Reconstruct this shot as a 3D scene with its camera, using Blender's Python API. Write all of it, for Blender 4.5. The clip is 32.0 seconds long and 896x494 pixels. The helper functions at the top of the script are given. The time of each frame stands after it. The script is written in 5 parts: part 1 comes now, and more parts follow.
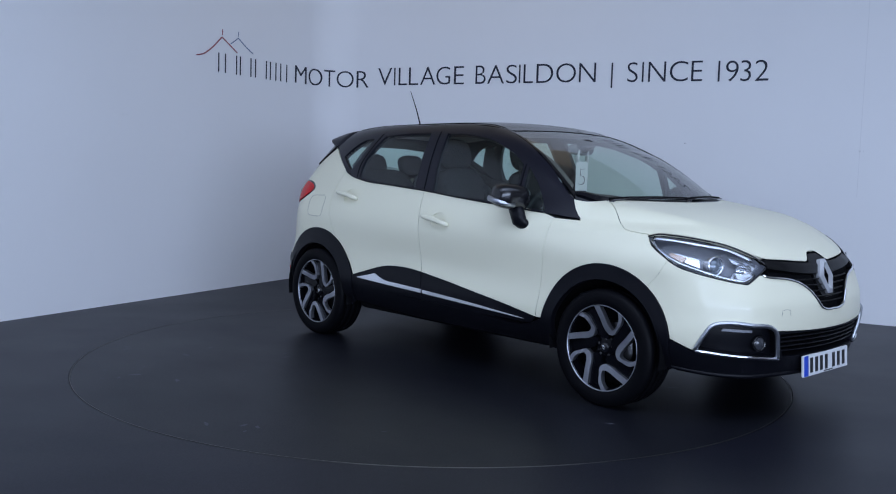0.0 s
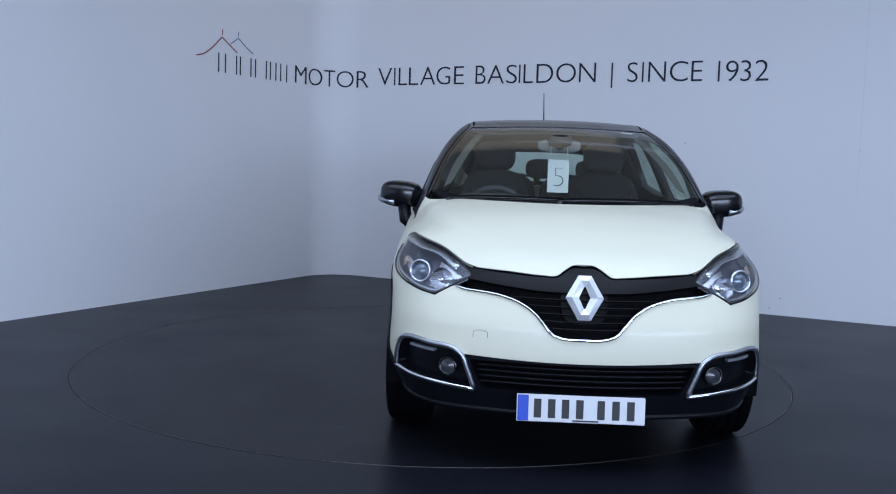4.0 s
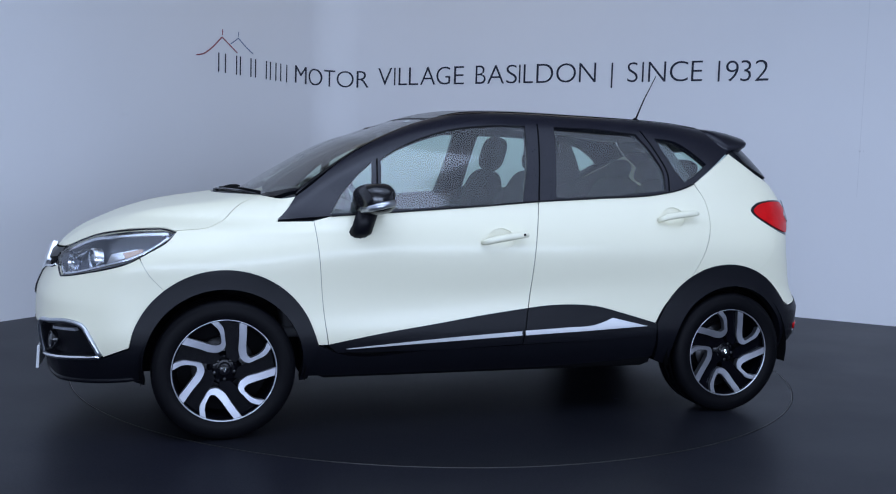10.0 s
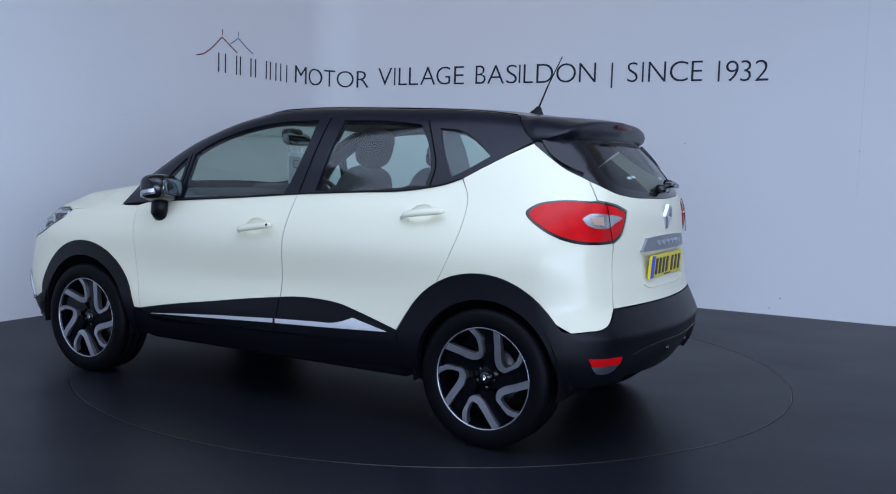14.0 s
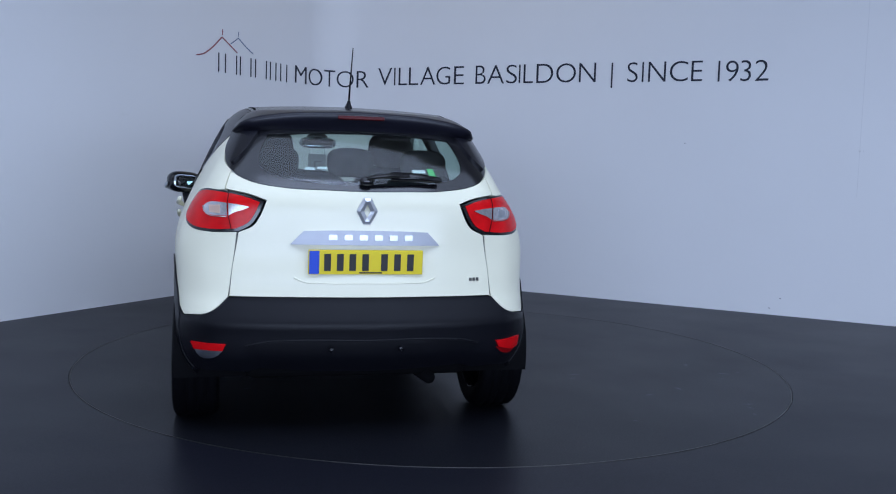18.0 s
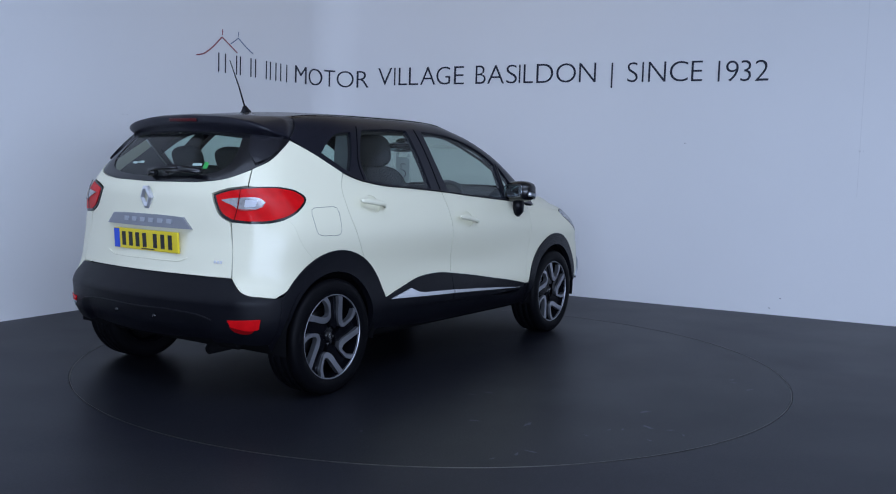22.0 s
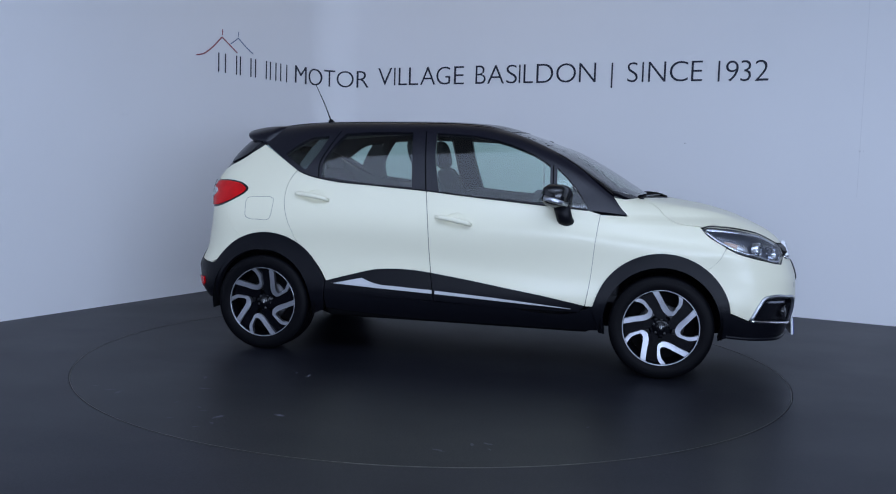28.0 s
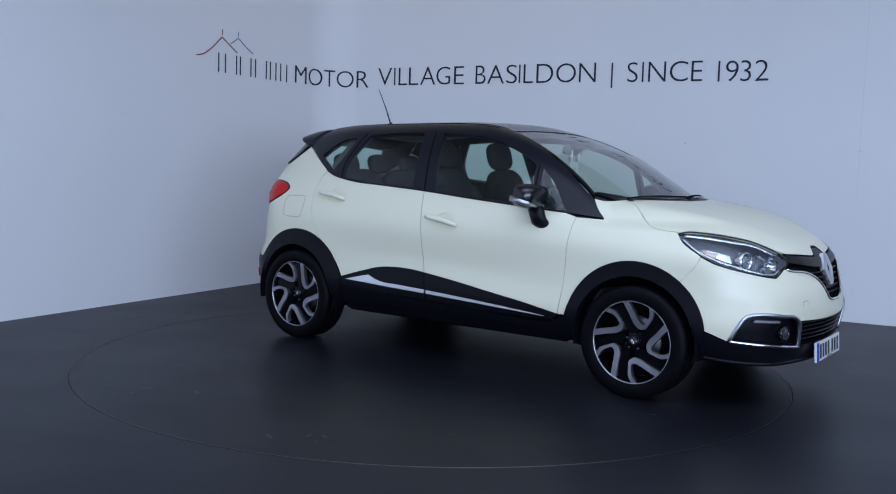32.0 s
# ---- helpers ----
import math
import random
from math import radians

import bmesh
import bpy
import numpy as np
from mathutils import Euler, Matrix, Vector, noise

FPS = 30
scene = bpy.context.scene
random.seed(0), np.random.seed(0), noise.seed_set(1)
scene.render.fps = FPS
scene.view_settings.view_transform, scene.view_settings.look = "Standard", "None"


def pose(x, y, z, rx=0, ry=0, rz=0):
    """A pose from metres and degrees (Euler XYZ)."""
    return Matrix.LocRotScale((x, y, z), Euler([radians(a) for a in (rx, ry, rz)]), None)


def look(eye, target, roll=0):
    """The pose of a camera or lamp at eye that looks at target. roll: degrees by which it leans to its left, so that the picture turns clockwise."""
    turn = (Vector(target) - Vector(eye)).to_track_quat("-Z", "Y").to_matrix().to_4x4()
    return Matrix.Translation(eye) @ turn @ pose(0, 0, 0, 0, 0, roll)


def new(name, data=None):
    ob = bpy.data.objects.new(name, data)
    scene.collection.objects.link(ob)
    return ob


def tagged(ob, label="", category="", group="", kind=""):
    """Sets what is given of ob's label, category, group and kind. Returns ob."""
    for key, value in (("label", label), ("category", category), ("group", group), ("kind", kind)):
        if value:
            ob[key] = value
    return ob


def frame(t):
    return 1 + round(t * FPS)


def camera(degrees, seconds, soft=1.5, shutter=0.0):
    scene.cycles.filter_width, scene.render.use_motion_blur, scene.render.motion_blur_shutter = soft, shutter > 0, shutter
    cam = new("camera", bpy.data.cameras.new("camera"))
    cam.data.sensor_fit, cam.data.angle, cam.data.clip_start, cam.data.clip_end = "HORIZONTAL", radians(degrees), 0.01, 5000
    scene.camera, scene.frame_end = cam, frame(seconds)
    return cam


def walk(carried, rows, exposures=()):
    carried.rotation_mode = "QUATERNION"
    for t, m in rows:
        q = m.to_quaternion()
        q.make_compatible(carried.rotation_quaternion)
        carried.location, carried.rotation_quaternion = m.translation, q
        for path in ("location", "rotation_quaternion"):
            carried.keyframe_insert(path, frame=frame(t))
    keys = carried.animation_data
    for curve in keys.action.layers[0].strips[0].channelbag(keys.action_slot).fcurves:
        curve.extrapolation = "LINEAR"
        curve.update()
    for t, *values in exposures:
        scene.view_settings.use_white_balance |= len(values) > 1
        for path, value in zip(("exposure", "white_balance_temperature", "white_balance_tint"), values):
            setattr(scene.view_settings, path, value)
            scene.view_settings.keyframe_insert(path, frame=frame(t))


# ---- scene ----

# ---------------------------------------------------------------- camera
cam = camera(51.85, 32.0, soft=1.1)
EYE = pose(0, -5.987, 1.255, 90 - 4.951, 0, -.717) @ pose(0, 0, 0, 0, 0, 1.72)
walk(cam, [(0, EYE), (32, EYE)], exposures=[(0, 0.0), (32, 0.0)])

# ---------------------------------------------------------------- the room's plan: two walls that meet in a rounded corner
CORNER = Vector((-1.248, 4.59))
ALONG_R = Vector((1, -.525)).normalized()
ALONG_L = Vector((-1, -1.85)).normalized()
FILLET = .40
BEND = math.acos(ALONG_R @ ALONG_L)
CUT = FILLET / math.tan(BEND / 2)
BISECT = (ALONG_R + ALONG_L).normalized()
HUB = CORNER + BISECT * (FILLET / math.sin(BEND / 2))
HALF_ARC = FILLET * (math.pi - BEND) / 2
LEN_L, LEN_R, CEILING = 32.0, 30.0, 4.0


def wall_at(s):
    """The wall's face at s metres from the middle of the rounded corner, to the right: the place and the way into the room."""
    if abs(s) < HALF_ARC:
        a = s / FILLET
        v = Vector((-BISECT.x, -BISECT.y))
        v = Vector((v.x * math.cos(-a) - v.y * math.sin(-a), v.x * math.sin(-a) + v.y * math.cos(-a)))
        return HUB + v * FILLET, -v
    along = ALONG_R if s > 0 else ALONG_L
    p = CORNER + along * (CUT + abs(s) - HALF_ARC)
    n = Vector((-along.y, along.x))
    return p, (n if n @ (HUB - CORNER) > 0 else -n)


# ---------------------------------------------------------------- light: a broad cool lamp added unseen behind the camera, and ceiling panels
def area_lamp(name, m, sx, sy, power, colour):
    data = bpy.data.lights.new(name, "AREA")
    data.shape, data.size, data.size_y, data.energy, data.color = "RECTANGLE", sx, sy, power, colour
    ob = new(name, data)
    ob.matrix_world = m
    return ob


COOL = (.575, .708, 1.0)
WARM = (1.0, .88, .67)
# added area lamp, out of view; it evens the light on both walls
area_lamp("lamp_behind_camera", look((3.6, -19.5, 2.2), (-.35, 2.0, 1.2)), 24.0, 3.4, 2420, COOL)
area_lamp("ceiling_light", pose(.5, -3.8, 3.95), 9.5, 4.4, 240, COOL)
area_lamp("ceiling_panel", pose(.3, -3.7, 3.9), 3.2, 1.4, 48, COOL)
area_lamp("warm_ceiling_light", pose(-.2, 2.5, 3.9), 4.2, 2.4, 5.5, WARM)
world = bpy.data.worlds.new("world")
world.use_nodes = True
world.node_tree.nodes["Background"].inputs[0].default_value = (.35, .40, .5, 1)
world.node_tree.nodes["Background"].inputs[1].default_value = .3
scene.world = world


# ---------------------------------------------------------------- materials
def mat(name, colour, rough=.5, metal=0.0, coat=0.0, var=.06, scale=6.0, bump=0.0, bump_scale=200.0, rough_var=.08, spec=.5, coat_rough=.04, sheen_tint=(1, 1, 1)):
    m = bpy.data.materials.new(name)
    m.use_nodes = True
    nt = m.node_tree
    b = nt.nodes["Principled BSDF"]
    tc = nt.nodes.new("ShaderNodeTexCoord")
    big, fine = nt.nodes.new("ShaderNodeTexNoise"), nt.nodes.new("ShaderNodeTexNoise")
    big.inputs["Scale"].default_value, big.inputs["Detail"].default_value = scale, 5
    fine.inputs["Scale"].default_value, fine.inputs["Detail"].default_value = bump_scale, 3
    for n in (big, fine):
        nt.links.new(tc.outputs["Object"], n.inputs["Vector"])
    mix = nt.nodes.new("ShaderNodeMix")
    mix.data_type = "RGBA"
    mix.inputs[6].default_value = (*[c * (1 - var) for c in colour], 1)
    mix.inputs[7].default_value = (*[min(1, c * (1 + var)) for c in colour], 1)
    nt.links.new(big.outputs["Fac"], mix.inputs[0])
    nt.links.new(mix.outputs[2], b.inputs["Base Color"])
    mr = nt.nodes.new("ShaderNodeMapRange")
    mr.inputs["To Min"].default_value, mr.inputs["To Max"].default_value = max(0, rough - rough_var), min(1, rough + rough_var)
    nt.links.new(fine.outputs["Fac"], mr.inputs["Value"])
    nt.links.new(mr.outputs["Result"], b.inputs["Roughness"])
    b.inputs["Metallic"].default_value = metal
    b.inputs["Coat Weight"].default_value = coat
    b.inputs["Coat Roughness"].default_value = coat_rough
    b.inputs["Specular IOR Level"].default_value = spec
    b.inputs["Specular Tint"].default_value = (*sheen_tint, 1)
    if bump:
        bp = nt.nodes.new("ShaderNodeBump")
        bp.inputs["Strength"].default_value, bp.inputs["Distance"].default_value = bump, .002
        nt.links.new(fine.outputs["Fac"], bp.inputs["Height"])
        nt.links.new(bp.outputs["Normal"], b.inputs["Normal"])
    return m


def glass(name, tint, gloss=.06, blur=.01):
    m = bpy.data.materials.new(name)
    m.use_nodes = True
    nt = m.node_tree
    nt.nodes.remove(nt.nodes["Principled BSDF"])
    t, g, x, f, p, a = (nt.nodes.new("ShaderNode" + k) for k in ("BsdfTransparent", "BsdfGlossy", "MixShader", "LayerWeight", "Math", "Math"))
    t.inputs[0].default_value = (*tint, 1)
    g.inputs["Roughness"].default_value = blur
    f.inputs["Blend"].default_value = .5
    p.operation, p.inputs[1].default_value = "POWER", 5.0
    a.operation, a.inputs[1].default_value, a.inputs[2].default_value = "MULTIPLY_ADD", .94, gloss
    nt.links.new(f.outputs["Facing"], p.inputs[0])
    nt.links.new(p.outputs[0], a.inputs[0])
    nt.links.new(a.outputs[0], x.inputs[0])
    nt.links.new(t.outputs[0], x.inputs[1])
    nt.links.new(g.outputs[0], x.inputs[2])
    nt.links.new(x.outputs[0], nt.nodes["Material Output"].inputs[0])
    return m


CREAM = mat("cream_paint", (.795, .77, .592), .42, coat=.36, var=.012, scale=2, rough_var=.02, coat_rough=.13, spec=.4)
BLACK_PAINT = mat("black_paint", (.009, .009, .013), .24, coat=.3, var=.1, scale=3, rough_var=.04, spec=.38)
PILLAR = mat("satin_black_film", (.008, .008, .014), .29, var=.1, scale=4, rough_var=.05, spec=.32)
GLOSS_BLACK = mat("gloss_black", (.006, .006, .008), .20, coat=.2, rough_var=.03)
PLASTIC = mat("grained_plastic", (.0046, .0048, .0074), .36, spec=.19, var=.15, scale=9, bump=.25, bump_scale=900)
DARK = mat("dark_recess", (.004, .004, .005), .9, spec=.08)
RUBBER = mat("tyre_rubber", (.0030, .0030, .0042), .48, spec=.08, var=.25, scale=14, bump=.2, bump_scale=300)
CHROME = mat("chrome", (.82, .83, .85), .10, metal=1.0, var=.02, rough_var=.04)
SATIN = mat("satin_silver", (.50, .52, .56), .36, metal=1.0, var=.04, rough_var=.05)
BADGE = mat("badge_chrome", (.72, .73, .76), .34, metal=.75, var=.04, rough_var=.05)
STRIP = mat("bright_trim", (.78, .79, .81), .22, metal=.35, coat=.5, var=.03)
MACHINED = mat("machined_alloy", (.44, .45, .49), .36, metal=.95, var=.10, scale=30, rough_var=.08)
WHEEL_BLACK = mat("wheel_black", (.0025, .0025, .004), .13, spec=.16, rough_var=.03)
GRILLE_BLACK = mat("grille_black", (.005, .0048, .0055), .34, spec=.14, var=.1)
DISC = mat("brake_steel", (.10, .10, .105), .4, metal=1.0, var=.2, scale=20)
SEAT = mat("seat_fabric", (.030, .031, .035), .9, var=.2, scale=8, bump=.1, bump_scale=300, spec=.2)
TRIM = mat("cabin_trim", (.050, .050, .055), .7, var=.1, bump=.2, bump_scale=700)
PILLAR_LINING = mat("pillar_lining", (.13, .125, .115), .9, var=.05, bump=.2, bump_scale=900, spec=.2)
LINING = mat("roof_lining", (.35, .35, .34), .95, var=.05, bump=.2, bump_scale=900)
RED = mat("red_lens", (.60, .005, .008), .22, coat=.05, var=.30, scale=18, rough_var=.06, spec=.16, coat_rough=.1)
RED_DEEP = mat("deep_red_lens", (.22, .003, .005), .3, var=.2, scale=15, spec=.12)
BRUSHED = mat("brushed_bar", (.34, .35, .38), .46, metal=.85, var=.06, scale=20)
BRAKE_RED = mat("unlit_brake_lens", (.07, .003, .005), .3, spec=.2)
CLEAR_LENS = mat("frosted_lens", (.50, .49, .50), .22, metal=.7, coat=.3, var=.55, scale=90)
AMBER = mat("amber_lens", (.50, .34, .26), .2, coat=1.0)
REFLECTOR = mat("lamp_reflector", (.70, .72, .77), .24, metal=1.0, var=.18, scale=60)
HOUSING = mat("lamp_housing", (.14, .15, .18), .36, metal=.3, var=.2, scale=25)
LED = mat("led_strip", (.22, .23, .26), .3, coat=.5)
WHITE_CARD = mat("white_card", (.80, .82, .80), .6, var=.02)
INK = mat("ink", (.03, .035, .04), .6)
PLATE_WHITE = mat("plate_white", (.78, .79, .80), .35, var=.02)
PLATE_YELLOW = mat("plate_yellow", (.80, .62, .02), .35, var=.02)
PLATE_BLUE = mat("plate_blue", (.015, .07, .55), .35)
PLATE_INK = mat("plate_ink", (.012, .012, .014), .4)
# for joint lines: a dulled cream with the gap's shade in the colour
SEAM = mat("shaded_joint", (.16, .155, .13), .6, spec=.2)
GREEN = mat("green_sticker", (.05, .42, .10), .5)
PEARL = mat("sticker_white", (.6, .62, .62), .5)
WINDOW = glass("window_glass", (.78, .93, .87), gloss=.075, blur=.06)
SCREEN = glass("windscreen_glass", (.87, .95, .87), gloss=.20, blur=.05)
COVER = glass("lamp_cover", (.93, .94, .95), gloss=.05)
MIRROR = mat("mirror_glass", (.24, .26, .28), .02, metal=1.0, var=0, rough_var=0)


# ---------------------------------------------------------------- mesh helpers
def part(name, bm, material, parent=None, label="", smooth=True):
    """Links a bmesh as one mesh object under a thing or a part."""
    me = bpy.data.meshes.new(name)
    bm.to_mesh(me)
    bm.free()
    return part_mesh(name, me, material, parent, label, smooth)


def part_mesh(name, me, material, parent=None, label="", smooth=True):
    me.materials.append(material)
    if smooth:
        me.polygons.foreach_set("use_smooth", [True] * len(me.polygons))
    ob = new(name, me)
    ob.parent = parent
    if label:
        ob["label"] = label
    return ob


def moved(bm, m):
    bmesh.ops.transform(bm, matrix=m, verts=bm.verts)
    return bm


def joined(*bms):
    """One bmesh out of several."""
    out = bmesh.new()
    for b in bms:
        me = bpy.data.meshes.new("t")
        b.to_mesh(me)
        b.free()
        out.from_mesh(me)
        bpy.data.meshes.remove(me)
    return out


def block(sx, sy, sz, bevel=.01, at=(0, 0, 0), segments=2):
    bm = bmesh.new()
    bmesh.ops.create_cube(bm, size=1, matrix=Matrix.Translation(at) @ Matrix.Diagonal((sx, sy, sz, 1)))
    if bevel:
        bmesh.ops.bevel(bm, geom=bm.edges[:], offset=min(bevel, .49 * min(sx, sy, sz)), segments=segments, profile=.5, affect="EDGES")
    return bm


def pillow(sx, sy, sz, e=2.6, at=(0, 0, 0), nu=24, nv=14):
    """A rounded cushion: a superellipsoid of the given full sizes."""
    bm = bmesh.new()
    f = lambda c: math.copysign(abs(c) ** (2 / e), c)
    rings = []
    for j in range(1, nv):
        b = -math.pi / 2 + math.pi * j / nv
        rings.append([bm.verts.new((at[0] + sx / 2 * f(math.cos(b)) * f(math.cos(2 * math.pi * i / nu)),
                                    at[1] + sy / 2 * f(math.cos(b)) * f(math.sin(2 * math.pi * i / nu)),
                                    at[2] + sz / 2 * f(math.sin(b)))) for i in range(nu)])
    lo, hi = bm.verts.new((at[0], at[1], at[2] - sz / 2)), bm.verts.new((at[0], at[1], at[2] + sz / 2))
    for a, b in zip(rings, rings[1:]):
        for i in range(nu):
            bm.faces.new((a[i], a[(i + 1) % nu], b[(i + 1) % nu], b[i]))
    for i in range(nu):
        bm.faces.new((lo, rings[0][(i + 1) % nu], rings[0][i]))
        bm.faces.new((hi, rings[-1][i], rings[-1][(i + 1) % nu]))
    return bm


def turned(profile, n=48, axis="y"):
    """A profile of (radius, height) turned round an axis."""
    bm = bmesh.new()
    rings = []
    for r, h in profile:
        ring = []
        for i in range(n):
            a = 2 * math.pi * i / n
            c, s = r * math.cos(a), r * math.sin(a)
            ring.append(bm.verts.new((c, h, s) if axis == "y" else (c, s, h)))
        rings.append(ring)
    for a, b in zip(rings, rings[1:]):
        for i in range(n):
            bm.faces.new((a[i], a[(i + 1) % n], b[(i + 1) % n], b[i]))
    bmesh.ops.recalc_face_normals(bm, faces=bm.faces[:])
    return bm


def swept(points, rx, rz=None, n=10, up=(0, 0, 1), closed=False, taper=None):
    """A rod of oval section along points."""
    rz = rz or rx
    pts = [Vector(p) for p in points]
    bm = bmesh.new()
    rings = []
    m = len(pts)
    for i, p in enumerate(pts):
        a, b = (pts[(i - 1) % m], pts[(i + 1) % m]) if closed else (pts[max(i - 1, 0)], pts[min(i + 1, m - 1)])
        t = (b - a).normalized()
        upv = Vector(up[i]) if hasattr(up[0], "__len__") else Vector(up)
        s = t.cross(upv)
        s = s.normalized() if s.length > 1e-6 else Vector((1, 0, 0))
        u = s.cross(t).normalized()
        k = taper(i / (m - 1)) if taper else 1
        rings.append([bm.verts.new(p + s * (rx * k * math.cos(2 * math.pi * j / n)) + u * (rz * k * math.sin(2 * math.pi * j / n))) for j in range(n)])
    pairs = list(zip(rings, rings[1:])) + ([(rings[-1], rings[0])] if closed else [])
    for a, b in pairs:
        for j in range(n):
            bm.faces.new((a[j], a[(j + 1) % n], b[(j + 1) % n], b[j]))
    if not closed:
        bm.faces.new(rings[0][::-1])
        bm.faces.new(rings[-1])
    bmesh.ops.recalc_face_normals(bm, faces=bm.faces[:])
    return bm


def rounded_line(points, step, closed=True):
    """Points along a smooth line through control points; a third value marks a sharp corner."""
    p = [Vector((q[0], q[1])) for q in points]
    sharp = [len(q) > 2 for q in points]
    n = len(p)
    out = []
    for i in range(n if closed else n - 1):
        a, b = p[i], p[(i + 1) % n]
        before = p[(i - 1) % n] if closed or i else a
        after = p[(i + 2) % n] if closed or i + 2 < n else b
        la = max((a - before).length, 1e-6)
        l = max((b - a).length, 1e-6)
        lc = max((after - b).length, 1e-6)
        ta = (b - a) if sharp[i] or before == a else (((a - before) / la) * l + ((b - a) / l) * la) / (la + l) * l
        tb = (b - a) if sharp[(i + 1) % n] or after == b else (((b - a) / l) * lc + ((after - b) / lc) * l) / (l + lc) * l
        k = max(1, round(l / step))
        for j in range(k):
            t = j / k
            out.append(a * (2 * t ** 3 - 3 * t * t + 1) + ta * (t ** 3 - 2 * t * t + t) + b * (3 * t * t - 2 * t ** 3) + tb * (t ** 3 - t * t))
    if not closed:
        out.append(p[-1])
    return np.array([(q.x, q.y) for q in out])


def inside(poly, q):
    """Which of the points q lie in the polygon."""
    a, b = poly, np.roll(poly, -1, 0)
    hit = np.zeros(len(q), bool)
    for (x0, y0), (x1, y1) in zip(a, b):
        if y0 == y1:
            continue
        c = (y0 > q[:, 1]) != (y1 > q[:, 1])
        hit ^= c & (q[:, 0] < (x1 - x0) * (q[:, 1] - y0) / (y1 - y0) + x0)
    return hit


def shrunk(poly, gap):
    nxt, prv = np.roll(poly, -1, 0), np.roll(poly, 1, 0)
    t = nxt - prv
    t /= np.maximum(np.linalg.norm(t, axis=1), 1e-9)[:, None]
    area = np.sum(poly[:, 0] * nxt[:, 1] - nxt[:, 0] * poly[:, 1])
    return poly + np.stack([-t[:, 1], t[:, 0]], 1) * gap * (1 if area > 0 else -1)


def filled(loops, step):
    """Triangles over a polygon with holes: points, triangles, and each loop's point numbers."""
    from mathutils.geometry import delaunay_2d_cdt
    pts, edges = [], []
    for lp in loops:
        k = len(pts)
        pts += [tuple(q) for q in lp]
        edges += [(k + i, k + (i + 1) % len(lp)) for i in range(len(lp))]
    edge_pts = np.array(pts)
    lo, hi = edge_pts.min(0), edge_pts.max(0)
    g = []
    for j, v in enumerate(np.arange(lo[1] + step * .4, hi[1], step * .87)):
        for u in np.arange(lo[0] + step * (.5 if j % 2 else .0), hi[0], step):
            g.append((u, v))
    if g:
        g = np.array(g)
        keep = inside(loops[0], g)
        for h in loops[1:]:
            keep &= ~inside(h, g)
        g = g[keep]
        if len(g):
            near = np.array([np.min(np.sum((edge_pts - q) ** 2, 1)) for q in g])
            g = g[near > (step * .5) ** 2]
            pts += [tuple(q) for q in g]
    v, e, f, ov, oe, of = delaunay_2d_cdt([Vector(q) for q in pts], edges, [], 0, 1e-6)
    v2 = np.array([(q.x, q.y) for q in v])
    tri = np.array([t for t in f if len(t) == 3])
    c = v2[tri].mean(1)
    keep = inside(loops[0], c)
    for h in loops[1:]:
        keep &= ~inside(h, c)
    remap = {o: i for i, os in enumerate(ov) for o in os}
    rings, k = [], 0
    for lp in loops:
        rings.append([remap[k + i] for i in range(len(lp))])
        k += len(lp)
    return v2, tri[keep], rings



# ---------------------------------------------------------------- the car's outer form
def curve(pts):
    """A smooth curve through (u, v) control points that never overshoots them."""
    p = np.array(sorted(pts), float)
    u, v = p[:, 0], p[:, 1]
    h, d = np.diff(u), np.diff(v) / np.diff(u)
    m = np.zeros(len(u))
    m[0], m[-1] = d[0], d[-1]
    for i in range(1, len(u) - 1):
        if d[i - 1] * d[i] > 0:
            a, b = 2 * h[i] + h[i - 1], h[i] + 2 * h[i - 1]
            m[i] = (a + b) / (a / d[i - 1] + b / d[i])

    def at(q):
        q = np.clip(np.asarray(q, float), u[0], u[-1])
        i = np.clip(np.searchsorted(u, q) - 1, 0, len(u) - 2)
        t = (q - u[i]) / h[i]
        return ((1 + 2 * t) * (1 - t) ** 2 * v[i] + t * (1 - t) ** 2 * h[i] * m[i]
                + t * t * (3 - 2 * t) * v[i + 1] + t * t * (t - 1) * h[i] * m[i + 1])
    return at


def smax(a, b, k):
    h = np.maximum(k - np.abs(a - b), 0) / k
    return np.maximum(a, b) + h * h * k * 0.25


# The car's form: half width by height, roof and bonnet lines, nose and tail lines (x forward, y left, z up).
width_line = curve([(.15, .700), (.25, .772), (.34, .832), (.45, .860), (.58, .850), (.66, .850), (.76, .860), (.86, .870), (.95, .852),
                    (1.05, .815), (1.11, .785), (1.25, .728), (1.38, .665), (1.47, .612), (1.54, .555), (1.65, .44)])
half_width = lambda z: sum(w * width_line(z + d) for d, w in ((-.06, .08), (-.04, .14), (-.02, .18), (0, .20), (.02, .18), (.04, .14), (.06, .08)))
front_taper = curve([(.2, .04), (.75, .045), (.94, .073), (1.0, .140), (1.1, .145), (1.5, .17)])
front_taper_from = curve([(.2, .8), (.75, .8), (.94, .4), (1.5, .4)])
rear_taper = curve([(.3, .05), (.9, .06), (1.08, .09), (1.36, .18), (1.5, .25)])
bonnet_line = curve([(1.0, 1.135), (1.2, 1.112), (1.37, 1.086), (1.576, 1.052), (1.75, 1.003), (1.893, .942), (2.0, .885), (2.06, .83), (2.2, .65)])
roof_line = curve([(.6, 1.452), (.36, 1.527), (.1, 1.561), (-.2, 1.573), (-.6, 1.568), (-1.0, 1.556), (-1.4, 1.515), (-1.75, 1.455), (-1.9, 1.42)])
